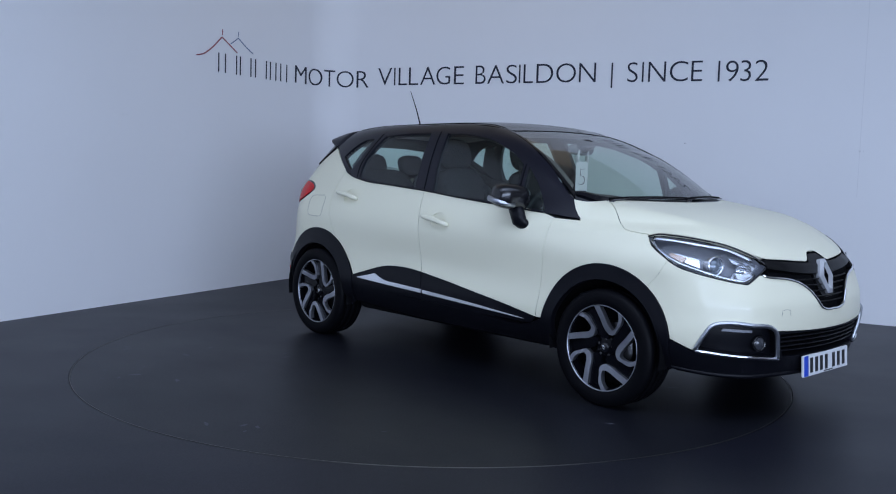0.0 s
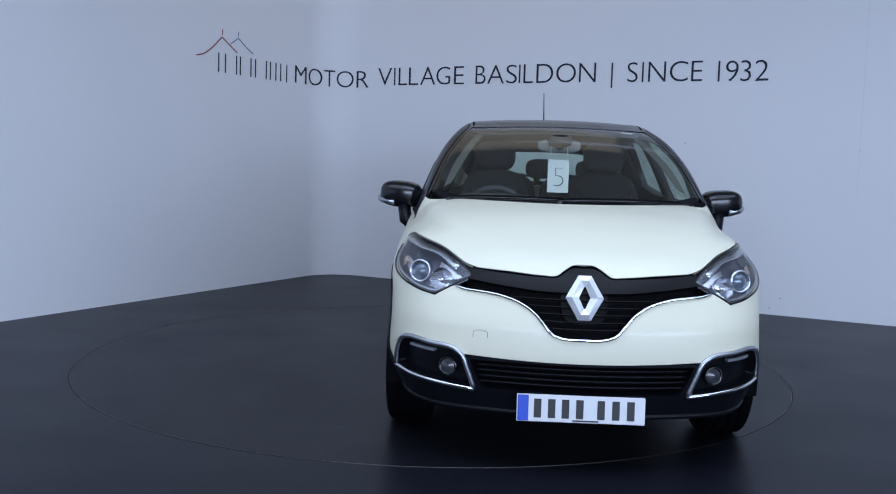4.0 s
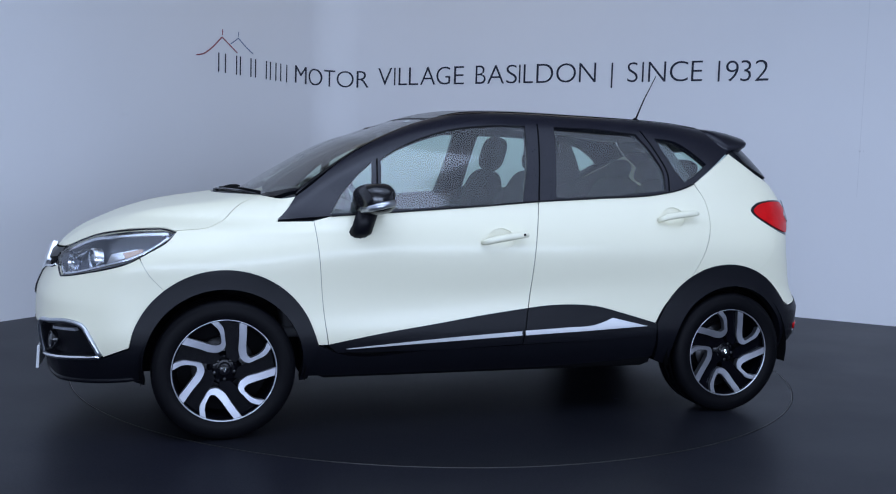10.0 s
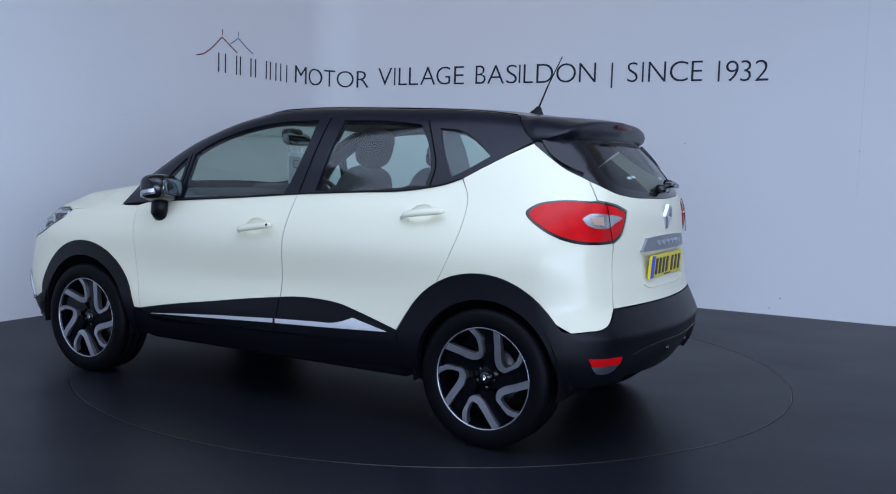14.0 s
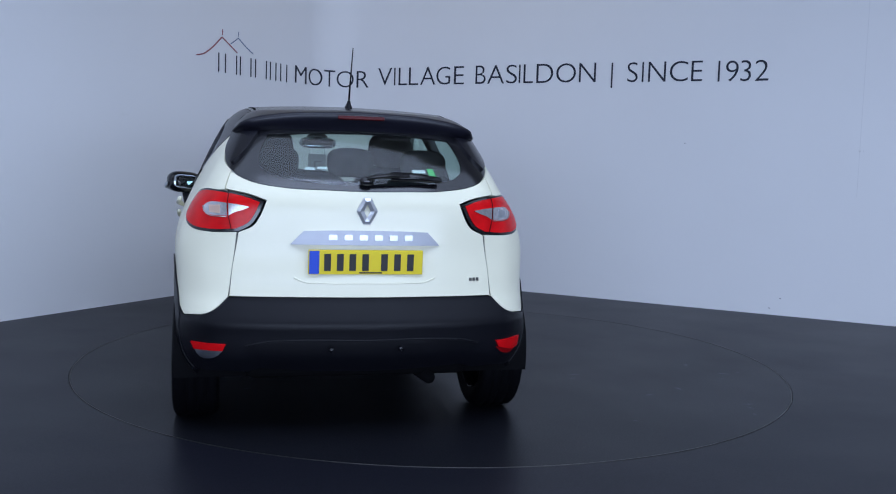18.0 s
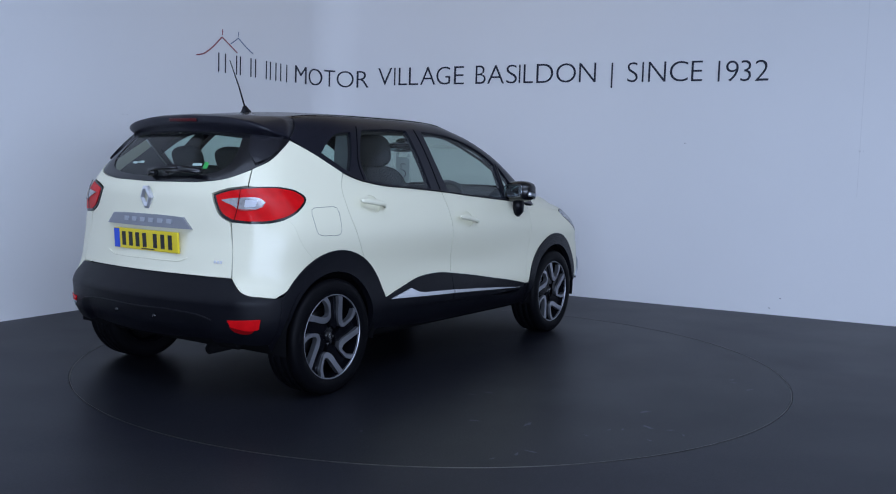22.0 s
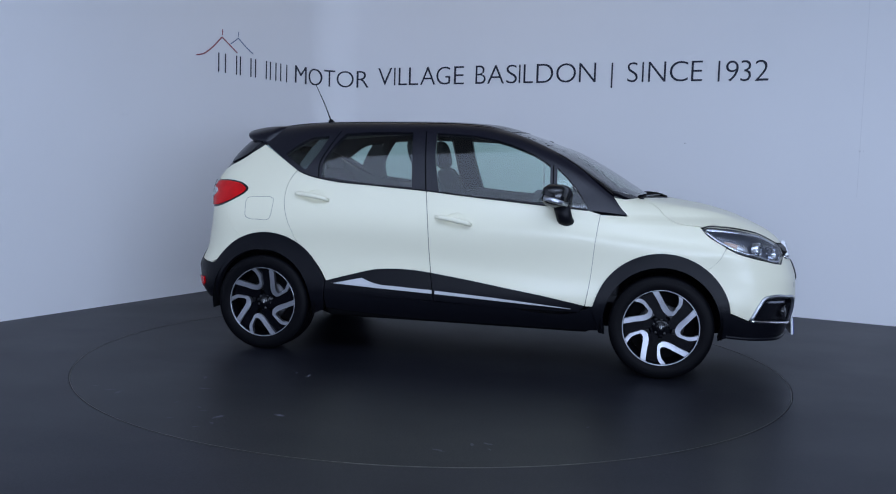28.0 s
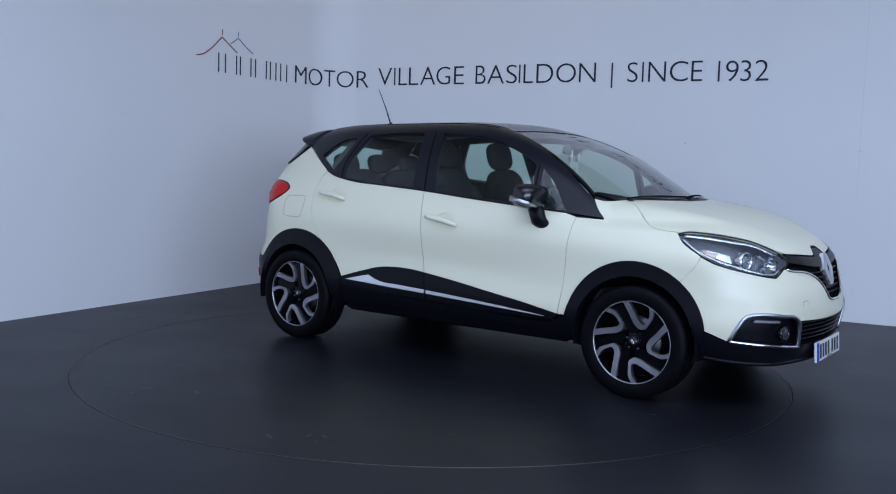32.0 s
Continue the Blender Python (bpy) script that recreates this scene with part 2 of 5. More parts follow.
nose_line = curve([(.15, 2.045), (.22, 2.092), (.29, 2.118), (.38, 2.145), (.5, 2.165), (.6, 2.16), (.7, 2.13), (.8, 2.09), (.87, 2.04), (.95, 1.95), (1.1, 1.7)])
tail_line = curve([(.2, -1.80), (.3, -1.88), (.4, -1.938), (.5, -1.951), (.535, -1.955), (.55, -1.950), (.60, -1.926), (.66, -1.898), (.76, -1.88), (.86, -1.865), (.95, -1.86), (1.06, -1.852),
                   (1.13, -1.830), (1.2, -1.788), (1.3, -1.705), (1.4, -1.61), (1.5, -1.505)])


def side_of(x, z):
    w = half_width(z)
    w = w - front_taper(z) * np.maximum(x - front_taper_from(z), 0) ** 2
    # haunches over the wheels, and doors drawn in between them
    haunch = np.exp(-((x - 1.34) / .34) ** 2) + 1.1 * np.exp(-((x + 1.38) / .36) ** 2)
    w = w + .020 * haunch * np.exp(-((z - .56) / .20) ** 2)
    w = w - .007 * np.exp(-((x - .10) / .62) ** 2) * np.exp(-((z - .64 + .06 * x) / .085) ** 2)
    return w - rear_taper(z) * np.maximum(-.8 - x, 0) ** 2


def top_of(x, y):
    a = np.abs(y)
    bonnet = bonnet_line(x) - .065 * y * y - .8 * np.maximum(a - .55, 0) ** 2
    s = 1.20 - x - .33 * y * y
    screen = 1.100 + s * .49 + .09 * np.sin(np.clip(s / .9, 0, 1) * np.pi) * .5
    roof = roof_line(x) - .08 * y * y
    return np.maximum(bonnet, -smax(-screen, -roof, .08))


def form(p):
    """Below zero inside the car's outer form, above zero outside."""
    x, y, z = p[:, 0], p[:, 1], p[:, 2]
    a = np.abs(y)
    f = smax(a - side_of(x, z), z - top_of(x, y), .07)
    nose = x - (nose_line(z) - .28 * y * y - 1.0 * np.maximum(a - .5, 0) ** 2)
    tail = (tail_line(z) + .22 * y * y + .3 * np.maximum(a - .5, 0) ** 2) - x
    return smax(smax(f, nose, .05 + .13 * np.clip((a - .35) / .3, 0, 1)), tail, .11 + .07 * np.clip((a - .45) / .3, 0, 1))


def slope_of(p):
    e = 2e-3
    g = np.stack([form(p + np.eye(3)[i] * e) - form(p - np.eye(3)[i] * e) for i in range(3)], 1)
    return g / np.linalg.norm(g, axis=1)[:, None]


AXIS_FRONT, AXIS_REAR = 1.1, -1.0


def on_form(kind, uv):
    """Points of the form met from the side (x, z), from above (x, y), or towards an upright axis (degrees, z)."""
    uv = np.asarray(uv, float)
    u, v, o, l = uv[:, 0], uv[:, 1], np.zeros(len(uv)), np.ones(len(uv))
    if kind == "side":
        base, way, far = np.stack([u, o, v], 1), np.stack([o, l, o], 1), 1.3
    elif kind == "top":
        base, way, far = np.stack([u, v, o + .5], 1), np.stack([o, o, l], 1), 1.5
    else:
        c, s = np.cos(np.radians(u)), np.sin(np.radians(u))
        axis = AXIS_FRONT if kind == "front" else AXIS_REAR
        way = np.stack([c if kind == "front" else -c, s, o], 1)
        base, far = np.stack([o + axis, o, v], 1), 1.6
    lo, hi = np.zeros(len(uv)), np.full(len(uv), far)
    for _ in range(34):
        mid = (lo + hi) / 2
        inside = form(base + way * mid[:, None]) < 0
        lo, hi = np.where(inside, mid, lo), np.where(inside, hi, mid)
    return base + way * lo[:, None]


DEG = math.pi / 180 * .95


def panel(name, kind, outline, material, parent, off=0.0, gap=.0009, depth=.02, holes=(), step=.03, side=1, label="", edge=.015, bulge=None):
    """A body panel: an outline laid on the car's form, with a turned-in edge. side -1: on the car's right. off: how far it stands proud."""
    k = DEG if kind in ("front", "rear") else 1.0
    flat = lambda pts: [(q[0] * k, *q[1:]) for q in pts]
    loops = [shrunk(rounded_line(flat(outline), edge), gap)] + [shrunk(rounded_line(flat(h), edge), -gap) for h in holes]
    v2, tri, rings = filled(loops, step)
    p = on_form(kind, v2 / np.array([k, 1.0]))
    n = slope_of(p)
    o = off if bulge is None else off + bulge(v2 / np.array([k, 1.0]))[:, None]
    p = p + n * o
    a, b, c = p[tri[:, 0]], p[tri[:, 1]], p[tri[:, 2]]
    flip = np.einsum("ij,ij->i", np.cross(b - a, c - a), n[tri[:, 0]]) < 0
    tri[flip] = tri[flip][:, ::-1]
    verts, norms, faces = [p], [n], [tuple(t) for t in tri]
    count = len(p)
    for ring in rings:
        q, m = p[ring], n[ring]
        t = np.roll(q, -1, 0) - np.roll(q, 1, 0)
        w = np.cross(t, m)
        w /= np.maximum(np.linalg.norm(w, axis=1), 1e-9)[:, None]
        uv = np.array([v2[i] for i in ring])
        area = np.sum(uv[:, 0] * np.roll(uv[:, 1], -1) - np.roll(uv[:, 0], -1) * uv[:, 1])
        l = len(ring)
        verts += [q, q - m * depth]
        norms += [w, w]
        for i in range(l):
            j = (i + 1) % l
            faces.append((count + i, count + j, count + l + j, count + l + i))
        count += 2 * l
    verts, norms = np.concatenate(verts), np.concatenate(norms)
    if side < 0:
        verts = verts * np.array([1, -1, 1])
        norms = norms * np.array([1, -1, 1])
        faces = [f[::-1] for f in faces]
    me = bpy.data.meshes.new(name)
    me.from_pydata(verts.tolist(), [], [list(map(int, f)) for f in faces])
    ob = part_mesh(name, me, material, parent, label)
    nt = len(tri)
    fn = np.empty(len(me.polygons) * 3)
    me.polygons.foreach_get("normal", fn)
    fn = fn.reshape(-1, 3)
    # edges' normals follow their own faces
    for i in range(nt, len(me.polygons)):
        for vi in me.polygons[i].vertices:
            if np.dot(norms[vi], fn[i]) < 0:
                norms[vi] = -norms[vi]
    me.normals_split_custom_set_from_vertices(norms.tolist())
    return ob


def line_on(kind, pts, off=0.0, step=.02, side=1):
    """Points and normals along a line laid on the car's form."""
    k = DEG if kind in ("front", "rear") else 1.0
    v = rounded_line([(q[0] * k, *q[1:]) for q in pts], step, closed=False) / np.array([k, 1.0])
    p = on_form(kind, v)
    n = slope_of(p)
    p = (p + n * off) * np.array([1, side, 1])
    return p, n * np.array([1, side, 1])


def bead(name, kind, pts, rx, rz, material, parent, off=0.0, side=1, label="", both=False, n=8):
    """A moulding of oval section that follows the car's form; both: mirrored about the car's middle into one piece."""
    if both:
        pts = [(-q[0], *q[1:]) for q in pts[::-1] if q[0] != 0] + list(pts)
    p, m = line_on(kind, pts, off, side=side)
    return part(name, swept(p, rx, rz, n=n, up=[tuple(q) for q in m]), material, parent, label)


def to_kind(kind, p):
    """Where points of the form lie in another way of laying outlines."""
    p = np.asarray(p)
    if kind == "side":
        return [(q[0], q[2]) for q in p]
    if kind == "top":
        return [(q[0], q[1]) for q in p]
    if kind == "front":
        return [(math.degrees(math.atan2(q[1], q[0] - AXIS_FRONT)), q[2]) for q in p]
    return [(math.degrees(math.atan2(q[1], AXIS_REAR - q[0])), q[2]) for q in p]


def inset(outline, reach, depth):
    """A hollow that sinks from an outline's edge to its depth over the given reach."""
    line = rounded_line([(q[0] * DEG, *q[1:]) for q in outline], .012)
    def sink(v):
        p = v * np.array([DEG, 1.0])
        d = np.min(np.hypot(p[:, None, 0] - line[None, :, 0], p[:, None, 1] - line[None, :, 1]), 1)
        return -depth * np.clip(d / reach, 0, 1) ** .7
    return sink


def as_kind(kind, was, pts):
    out = to_kind(kind, on_form(was, [q[:2] for q in pts]))
    return [(*o, *q[2:]) for o, q in zip(out, pts)]


def mirrored(pts):
    """A half outline from the middle outwards, closed by its mirror image."""
    return list(pts) + [(-q[0], *q[1:]) for q in pts[::-1] if q[0] != 0]


# ---------------------------------------------------------------- the room
def plaster(name, colour):
    m = mat(name, colour, .55, var=.03, scale=.7, bump=.04, bump_scale=60, rough_var=.06, spec=.15)
    return m


WALL = plaster("white_wall_paint", (.84, .84, .85))
CEIL = plaster("ceiling_paint", (.62, .58, .50))
FLOOR = mat("dark_floor", (.0092, .0095, .0145), .40, spec=.185, sheen_tint=(.68, .76, 1.0), var=.5, scale=38.0, bump=.16, bump_scale=140, rough_var=.10)
TABLE = mat("turntable_cover", (.0076, .0079, .0108), .42, spec=.25, sheen_tint=(.68, .76, 1.0), var=.42, scale=18.0, bump=.10, bump_scale=120, rough_var=.10)
for m_ in (FLOOR, TABLE):
    # broad streaks of wear in the sheen
    nt_ = m_.node_tree
    bsdf_ = nt_.nodes["Principled BSDF"]
    fine_ = bsdf_.inputs["Roughness"].links[0].from_socket
    co_, mp_, wear_, span_, mul_ = (nt_.nodes.new("ShaderNode" + k) for k in ("TexCoord", "Mapping", "TexNoise", "MapRange", "Math"))
    mp_.inputs["Scale"].default_value = (1, 1.3, 1)
    mp_.inputs["Rotation"].default_value = (0, 0, .5)
    wear_.inputs["Scale"].default_value, wear_.inputs["Detail"].default_value = 1.1, 7
    span_.inputs["From Min"].default_value, span_.inputs["From Max"].default_value = .3, .7
    span_.inputs["To Min"].default_value, span_.inputs["To Max"].default_value = .92, 1.08
    mul_.operation = "MULTIPLY"
    for a_, b_ in ((co_.outputs["Object"], mp_.inputs["Vector"]), (mp_.outputs["Vector"], wear_.inputs["Vector"]), (wear_.outputs["Fac"], span_.inputs["Value"]),
                   (span_.outputs["Result"], mul_.inputs[0]), (fine_, mul_.inputs[1]), (mul_.outputs[0], bsdf_.inputs["Roughness"])):
        nt_.links.new(a_, b_)
# strong tone variation in the colour stands in for the rim's uneven gleam
STEEL = mat("steel_rim", (.18, .175, .175), .40, metal=1.0, var=.8, scale=1.6)
LETTER = mat("letter_vinyl", (.016, .020, .038), .5, spec=.3)
LETTER_RED = mat("red_vinyl", (.30, .05, .07), .45)
LETTER_BLUE = mat("blue_grey_vinyl", (.15, .20, .32), .45)


def wall_sheet(name, stations, z0, z1, thick=.15):
    bm = bmesh.new()
    cols = []
    for p, n in stations:
        q = p - n * thick
        cols.append([bm.verts.new((p.x, p.y, z0)), bm.verts.new((p.x, p.y, z1)), bm.verts.new((q.x, q.y, z1)), bm.verts.new((q.x, q.y, z0))])
    for a, b in zip(cols, cols[1:]):
        for i in range(4):
            bm.faces.new((a[i], a[(i + 1) % 4], b[(i + 1) % 4], b[i]))
    bm.faces.new(cols[0])
    bm.faces.new(cols[-1][::-1])
    bmesh.ops.recalc_face_normals(bm, faces=bm.faces[:])
    ob = part(name, bm, WALL, smooth=False)
    return tagged(ob, "plain white wall out of view, added to close the room", "wall", kind="structure")


ss = [-LEN_L, -6, -3, -HALF_ARC - .001] + [HALF_ARC * i / 40 for i in range(-40, 41)] + [HALF_ARC + .001, 3, 6, LEN_R]
back_wall = wall_sheet("wall_north", [wall_at(s) for s in ss], 0, CEILING)
back_wall["label"] = "smooth white painted wall with a rounded inner corner"
pL, nL = wall_at(-LEN_L)
pR, nR = wall_at(LEN_R)
fourth = pL + (pR - CORNER)
# unseen walls added behind the camera; they close the room and bounce light
wall_sheet("wall_west", [(pL, -ALONG_L), (fourth, -ALONG_L)], 0, CEILING)
wall_sheet("wall_south", [(fourth, -ALONG_R), (pR, -ALONG_R)], 0, CEILING)


def slab(name, z0, z1, material, label, category):
    bm = bmesh.new()
    low = [bm.verts.new((q.x, q.y, z0)) for q in (CORNER, pR, fourth, pL)]
    r = bmesh.ops.extrude_face_region(bm, geom=[bm.faces.new(low)])
    bmesh.ops.translate(bm, vec=(0, 0, z1 - z0), verts=[v for v in r["geom"] if isinstance(v, bmesh.types.BMVert)])
    bmesh.ops.recalc_face_normals(bm, faces=bm.faces[:])
    return tagged(part(name, bm, material, smooth=False), label, category, kind="structure")


# added ceiling, never in view; height and tone set for bounce and reflections
slab("ceiling", CEILING, CEILING + .15, CEIL, "warm cream ceiling out of view, added to close the room", "ceiling")

R_TABLE = 2.2208
floor_bm = turned([(R_TABLE + .0025, -.12), (R_TABLE + .0025, -.002), (R_TABLE + .0035, 0), (3.2, 0), (5, 0), (9, 0), (20, 0), (48, 0)], n=144, axis="z")
floor = tagged(part("floor", floor_bm, FLOOR, smooth=False), "dark grey speckled vinyl floor with a dull sheen", "floor", kind="structure")
pit = part("floor_pit", turned([(0.0001, -.12), (R_TABLE + .05, -.12)], n=72, axis="z"), DARK, smooth=False)
tagged(pit, "dark pit under the turning platform", "floor", kind="structure")

# the turning platform that carries the car
turntable = tagged(new("turntable"), "round dark turntable set flush into the floor, scuffed", "turntable")
part("platform", turned([(0.0001, 0), (1.0, 0), (2.0, 0), (R_TABLE - .009, 0), (R_TABLE - .006, -.003), (R_TABLE - .006, -.10)], n=144, axis="z"), TABLE, turntable, smooth=False)
part("rim", turned([(R_TABLE - .0055, -.05), (R_TABLE - .0055, .0015), (R_TABLE - .001, .0015), (R_TABLE - .001, -.05)], n=144, axis="z"), STEEL, turntable, "thin steel edge with a patchy gleam put into its colour", smooth=False)

# worn and dusty marks on the platform
SCUFF = mat("dusty_mark", (.10, .10, .13), .6, var=.5, scale=60, spec=.3)
SCUFFS = [(-0.57, -0.77), (0.71, -1.84), (-0.39, -1.62), (-0.78, -1.66), (-0.68, -1.93), (-1.38, -1.47), (-1.11, -1.01), (-1.61, -0.69), (-0.83, -1.61), (-0.64, -1.85), (0.69, -1.76), (-1.45, -1.44), (1.69, -0.35), (-0.87, -1.83), (-0.99, -1.56), (-0.99, -1.25), (-1.57, -1.39), (-0.67, -0.71), (-0.82, 0.44), (0.62, -1.79), (-0.66, -1.74), (1.11, -1.33), (1.44, 0.59), (0.49, -1.92), (-0.7, 1.22)]
for i, (sx, sy) in enumerate(SCUFFS):
    rng = random.Random(i)
    n, size, turn = 14, rng.uniform(.008, .024), rng.uniform(0, 6.28)
    bm = bmesh.new()
    ring = []
    for k in range(n):
        a = 2 * math.pi * k / n
        r = size * rng.uniform(.45, 1.15)
        px, py = r * math.cos(a) * 1.9, r * math.sin(a) * .6
        ring.append(bm.verts.new((sx + px * math.cos(turn) - py * math.sin(turn), sy + px * math.sin(turn) + py * math.cos(turn), .0012)))
    bm.faces.new(ring)
    part("scuff", bm, SCUFF, turntable, "faint dusty scuff", smooth=False)

# ---------------------------------------------------------------- lettering on the wall
sign = tagged(new("wall_lettering"), "thin dark vinyl lettering with an outlined hill mark on the wall", "lettering")


def on_wall(s, z, proud=.003):
    p, n = wall_at(s)
    right = Vector((-n.y, n.x, 0))
    m = Matrix.Identity(4)
    m.col[0].xyz, m.col[1].xyz, m.col[2].xyz = right, (0, 0, 1), (n.x, n.y, 0)
    m.translation = (p.x + n.x * proud, p.y + n.y * proud, z)
    return m


def glyph(ch, width, height, thick=.004, thin=-.014):
    cu = bpy.data.curves.new("glyph", "FONT")
    cu.body, cu.size, cu.offset, cu.extrude, cu.resolution_u = ch, 1.0, thin, .5, 6
    ob = bpy.data.objects.new("glyph", cu)
    scene.collection.objects.link(ob)
    me = bpy.data.meshes.new_from_object(ob.evaluated_get(bpy.context.evaluated_depsgraph_get()))
    bpy.data.objects.remove(ob)
    bpy.data.curves.remove(cu)
    v = np.empty(len(me.vertices) * 3)
    me.vertices.foreach_get("co", v)
    v = v.reshape(-1, 3)
    lo, hi = v.min(0), v.max(0)
    v = (v - lo) / np.maximum(hi - lo, 1e-6) * np.array([width, height, thick])
    me.vertices.foreach_set("co", v.ravel())
    me.update()
    return me


def word(text, edges, z, h):
    """A word whose letters stand between the given left and right edges along the wall."""
    for c, (s0, s1) in zip(text, edges):
        w = max(s1 - s0, .015)
        me = glyph("I" if c == "1" else c, w, h)
        for v in me.vertices:
            v.co = on_wall(s0 + v.co.x, z + v.co.y, .001 + v.co.z).translation
        part_mesh("letter", me, LETTER, sign, smooth=False)


word("MOTOR", [(-.585, -.383), (-.342, -.135), (-.116, .015), (.032, .225), (.262, .418)], 2.108, .181)
word("VILLAGE", [(.541, .716), (.745, .759), (.803, .910), (.931, 1.045), (1.073, 1.254), (1.268, 1.432), (1.478, 1.594)], 2.128, .187)
word("BASILDON", [(1.730, 1.845), (1.865, 2.055), (2.080, 2.197), (2.219, 2.234), (2.270, 2.374), (2.411, 2.589), (2.623, 2.828), (2.862, 3.034)], 2.129, .188)
word("SINCE", [(3.351, 3.452), (3.494, 3.509), (3.555, 3.722), (3.760, 3.930), (3.962, 4.064)], 2.123, .188)
word("1932", [(4.206, 4.222), (4.276, 4.388), (4.408, 4.499), (4.534, 4.653)], 2.116, .188)
bar = part("bar", block(.014, .242, .004, 0), LETTER, sign, smooth=False)
bar.matrix_local = on_wall(3.197, 2.191)
# the first word stays plain uprights of its letters' size
for s, wl in ((-1.775, .012), (-1.60, .16), (-1.385, .16), (-1.15, .17), (-.955, .09), (-.78, .10)):
    for q in ((-.5, .5) if wl > .02 else (0,)):
        b = part("bar", block(.013, .183, .004, 0), LETTER, sign, smooth=False)
        b.matrix_local = on_wall(s + q * wl, 2.187)


def stroke(pts, w, material):
    line = rounded_line(pts, .015, closed=False)
    bm = bmesh.new()
    rows = []
    for i, (s, z) in enumerate(line):
        a, b = line[max(i - 1, 0)], line[min(i + 1, len(line) - 1)]
        t = Vector((b[0] - a[0], b[1] - a[1])).normalized()
        k = w * .5 * (1.0 if 0 < i < len(line) - 1 else .5)
        row = []
        for sg, pr in ((-1, .001), (-1, .005), (1, .005), (1, .001)):
            m = on_wall(s - t.y * k * sg, z + t.x * k * sg, pr)
            row.append(bm.verts.new(m.translation))
        rows.append(row)
    for a, b in zip(rows, rows[1:]):
        for i in range(4):
            bm.faces.new((a[i], a[(i + 1) % 4], b[(i + 1) % 4], b[i]))
    bmesh.ops.recalc_face_normals(bm, faces=bm.faces[:])
    part("stroke", bm, material, sign, smooth=False)


stroke([(-2.08, 2.222), (-1.98, 2.245), (-1.90, 2.292), (-1.730, 2.430, 1), (-1.51, 2.306)], .011, LETTER_RED)
stroke([(-1.61, 2.380), (-1.497, 2.450, 1), (-1.38, 2.378), (-1.27, 2.324)], .009, LETTER_BLUE)
stroke([(-1.726, 2.448), (-1.726, 2.505)], .007, LETTER_RED)
stroke([(-1.497, 2.466), (-1.497, 2.510)], .006, LETTER_BLUE)


# a panel joint in the right-hand wall, and a few small marks on the walls
JOINT = mat("wall_joint", (.75, .75, .765), .7, spec=.1)
MARK = mat("wall_mark", (.42, .41, .42), .8, var=.3, scale=80, spec=.1)
seam_s = 5.53 - CUT + HALF_ARC
for z0, z1 in ((1.10, 1.75), (1.75, 2.40), (2.40, 3.20)):
    j = part("joint", block(.004, z1 - z0 - .002, .002, 0), JOINT, back_wall, "faint wall panel joint", smooth=False)
    j.matrix_local = on_wall(seam_s, (z0 + z1) / 2, .0004)
for s_, z_, w_, h_ in ((4.02, 1.545, .030, .006), (5.53, 1.50, .018, .010), (5.56, 1.50, .010, .008), (4.95, .155, .022, .016), (4.86, .06, .030, .010), (-2.95, 1.62, .022, .005), (-2.90, 1.62, .014, .006)):
    d_ = s_ - CUT + HALF_ARC if s_ > 0 else s_
    bm = bmesh.new()
    rng = random.Random(int(abs(s_) * 100))
    ring = [bm.verts.new((w_ * .5 * math.cos(a * math.pi / 5) * rng.uniform(.5, 1.1), h_ * .5 * math.sin(a * math.pi / 5) * rng.uniform(.5, 1.1), .0006)) for a in range(10)]
    bm.faces.new(ring)
    j = part("mark", bm, MARK, back_wall, "small scuff on the wall", smooth=False)
    j.matrix_local = on_wall(d_, z_, .0004)

# ---------------------------------------------------------------- the car
car = tagged(new("car"), "cream white compact crossover car with black roof and black lower cladding", "car")

# shared lines of the body
BELT = [(1.075, .992), (.828, 1.015), (.483, 1.042), (.123, 1.070), (-.208, 1.099), (-.52, 1.120), (-.90, 1.150), (-1.03, 1.176), (-1.11, 1.205), (-1.20, 1.258), (-1.388, 1.373)]
ARCH_F = [(1.302 + .415 * math.cos(math.radians(a)), .36 + .412 * math.sin(math.radians(a))) for a in range(11, 172, 10)]
ARCH_R = [(-1.275 + .422 * math.cos(math.radians(a)), .37 + .42 * math.sin(math.radians(a))) for a in range(16, 155, 10)]
DOOR_LOW_F = [(.835, .425), (.61, .467), (.339, .508), (.061, .550), (-.14, .577)]
DOOR_LOW_R = [(-.14, .577), (-.25, .588), (-.37, .591), (-.518, .580), (-.669, .542), (-.858, .490)]
BONNET_EDGE = [(1.507, .764), (1.45, .770), (1.372, .768), (1.308, .731), (1.25, .694), (1.185, .646), (1.12, .600)]   # from above
LAMP = [(26.6, .810), (29.8, .848), (33.2, .876), (38.0, .905), (44.5, .926), (54.0, .943), (58.4, .944), (61.8, .930, 1), (60.3, .892), (57.8, .856), (55.0, .822), (52.8, .799), (47.5, .768), (43.0, .750), (38.0, .732), (34.2, .724, 1), (30.5, .766)]
TAIL = [(59.6, 1.070), (56.5, 1.105), (52.0, 1.122), (43.0, 1.124), (33.2, 1.100), (29.5, 1.078, 1), (30.5, 1.030), (32.4, .976), (35.6, .944, 1), (42.0, .938), (49.0, .949), (55.5, .994)]


def cup(cx, cz):
    return [(cx + .066 * math.cos(math.radians(a)), cz + .006 + .050 * math.sin(math.radians(a))) for a in range(0, 360, 20)]


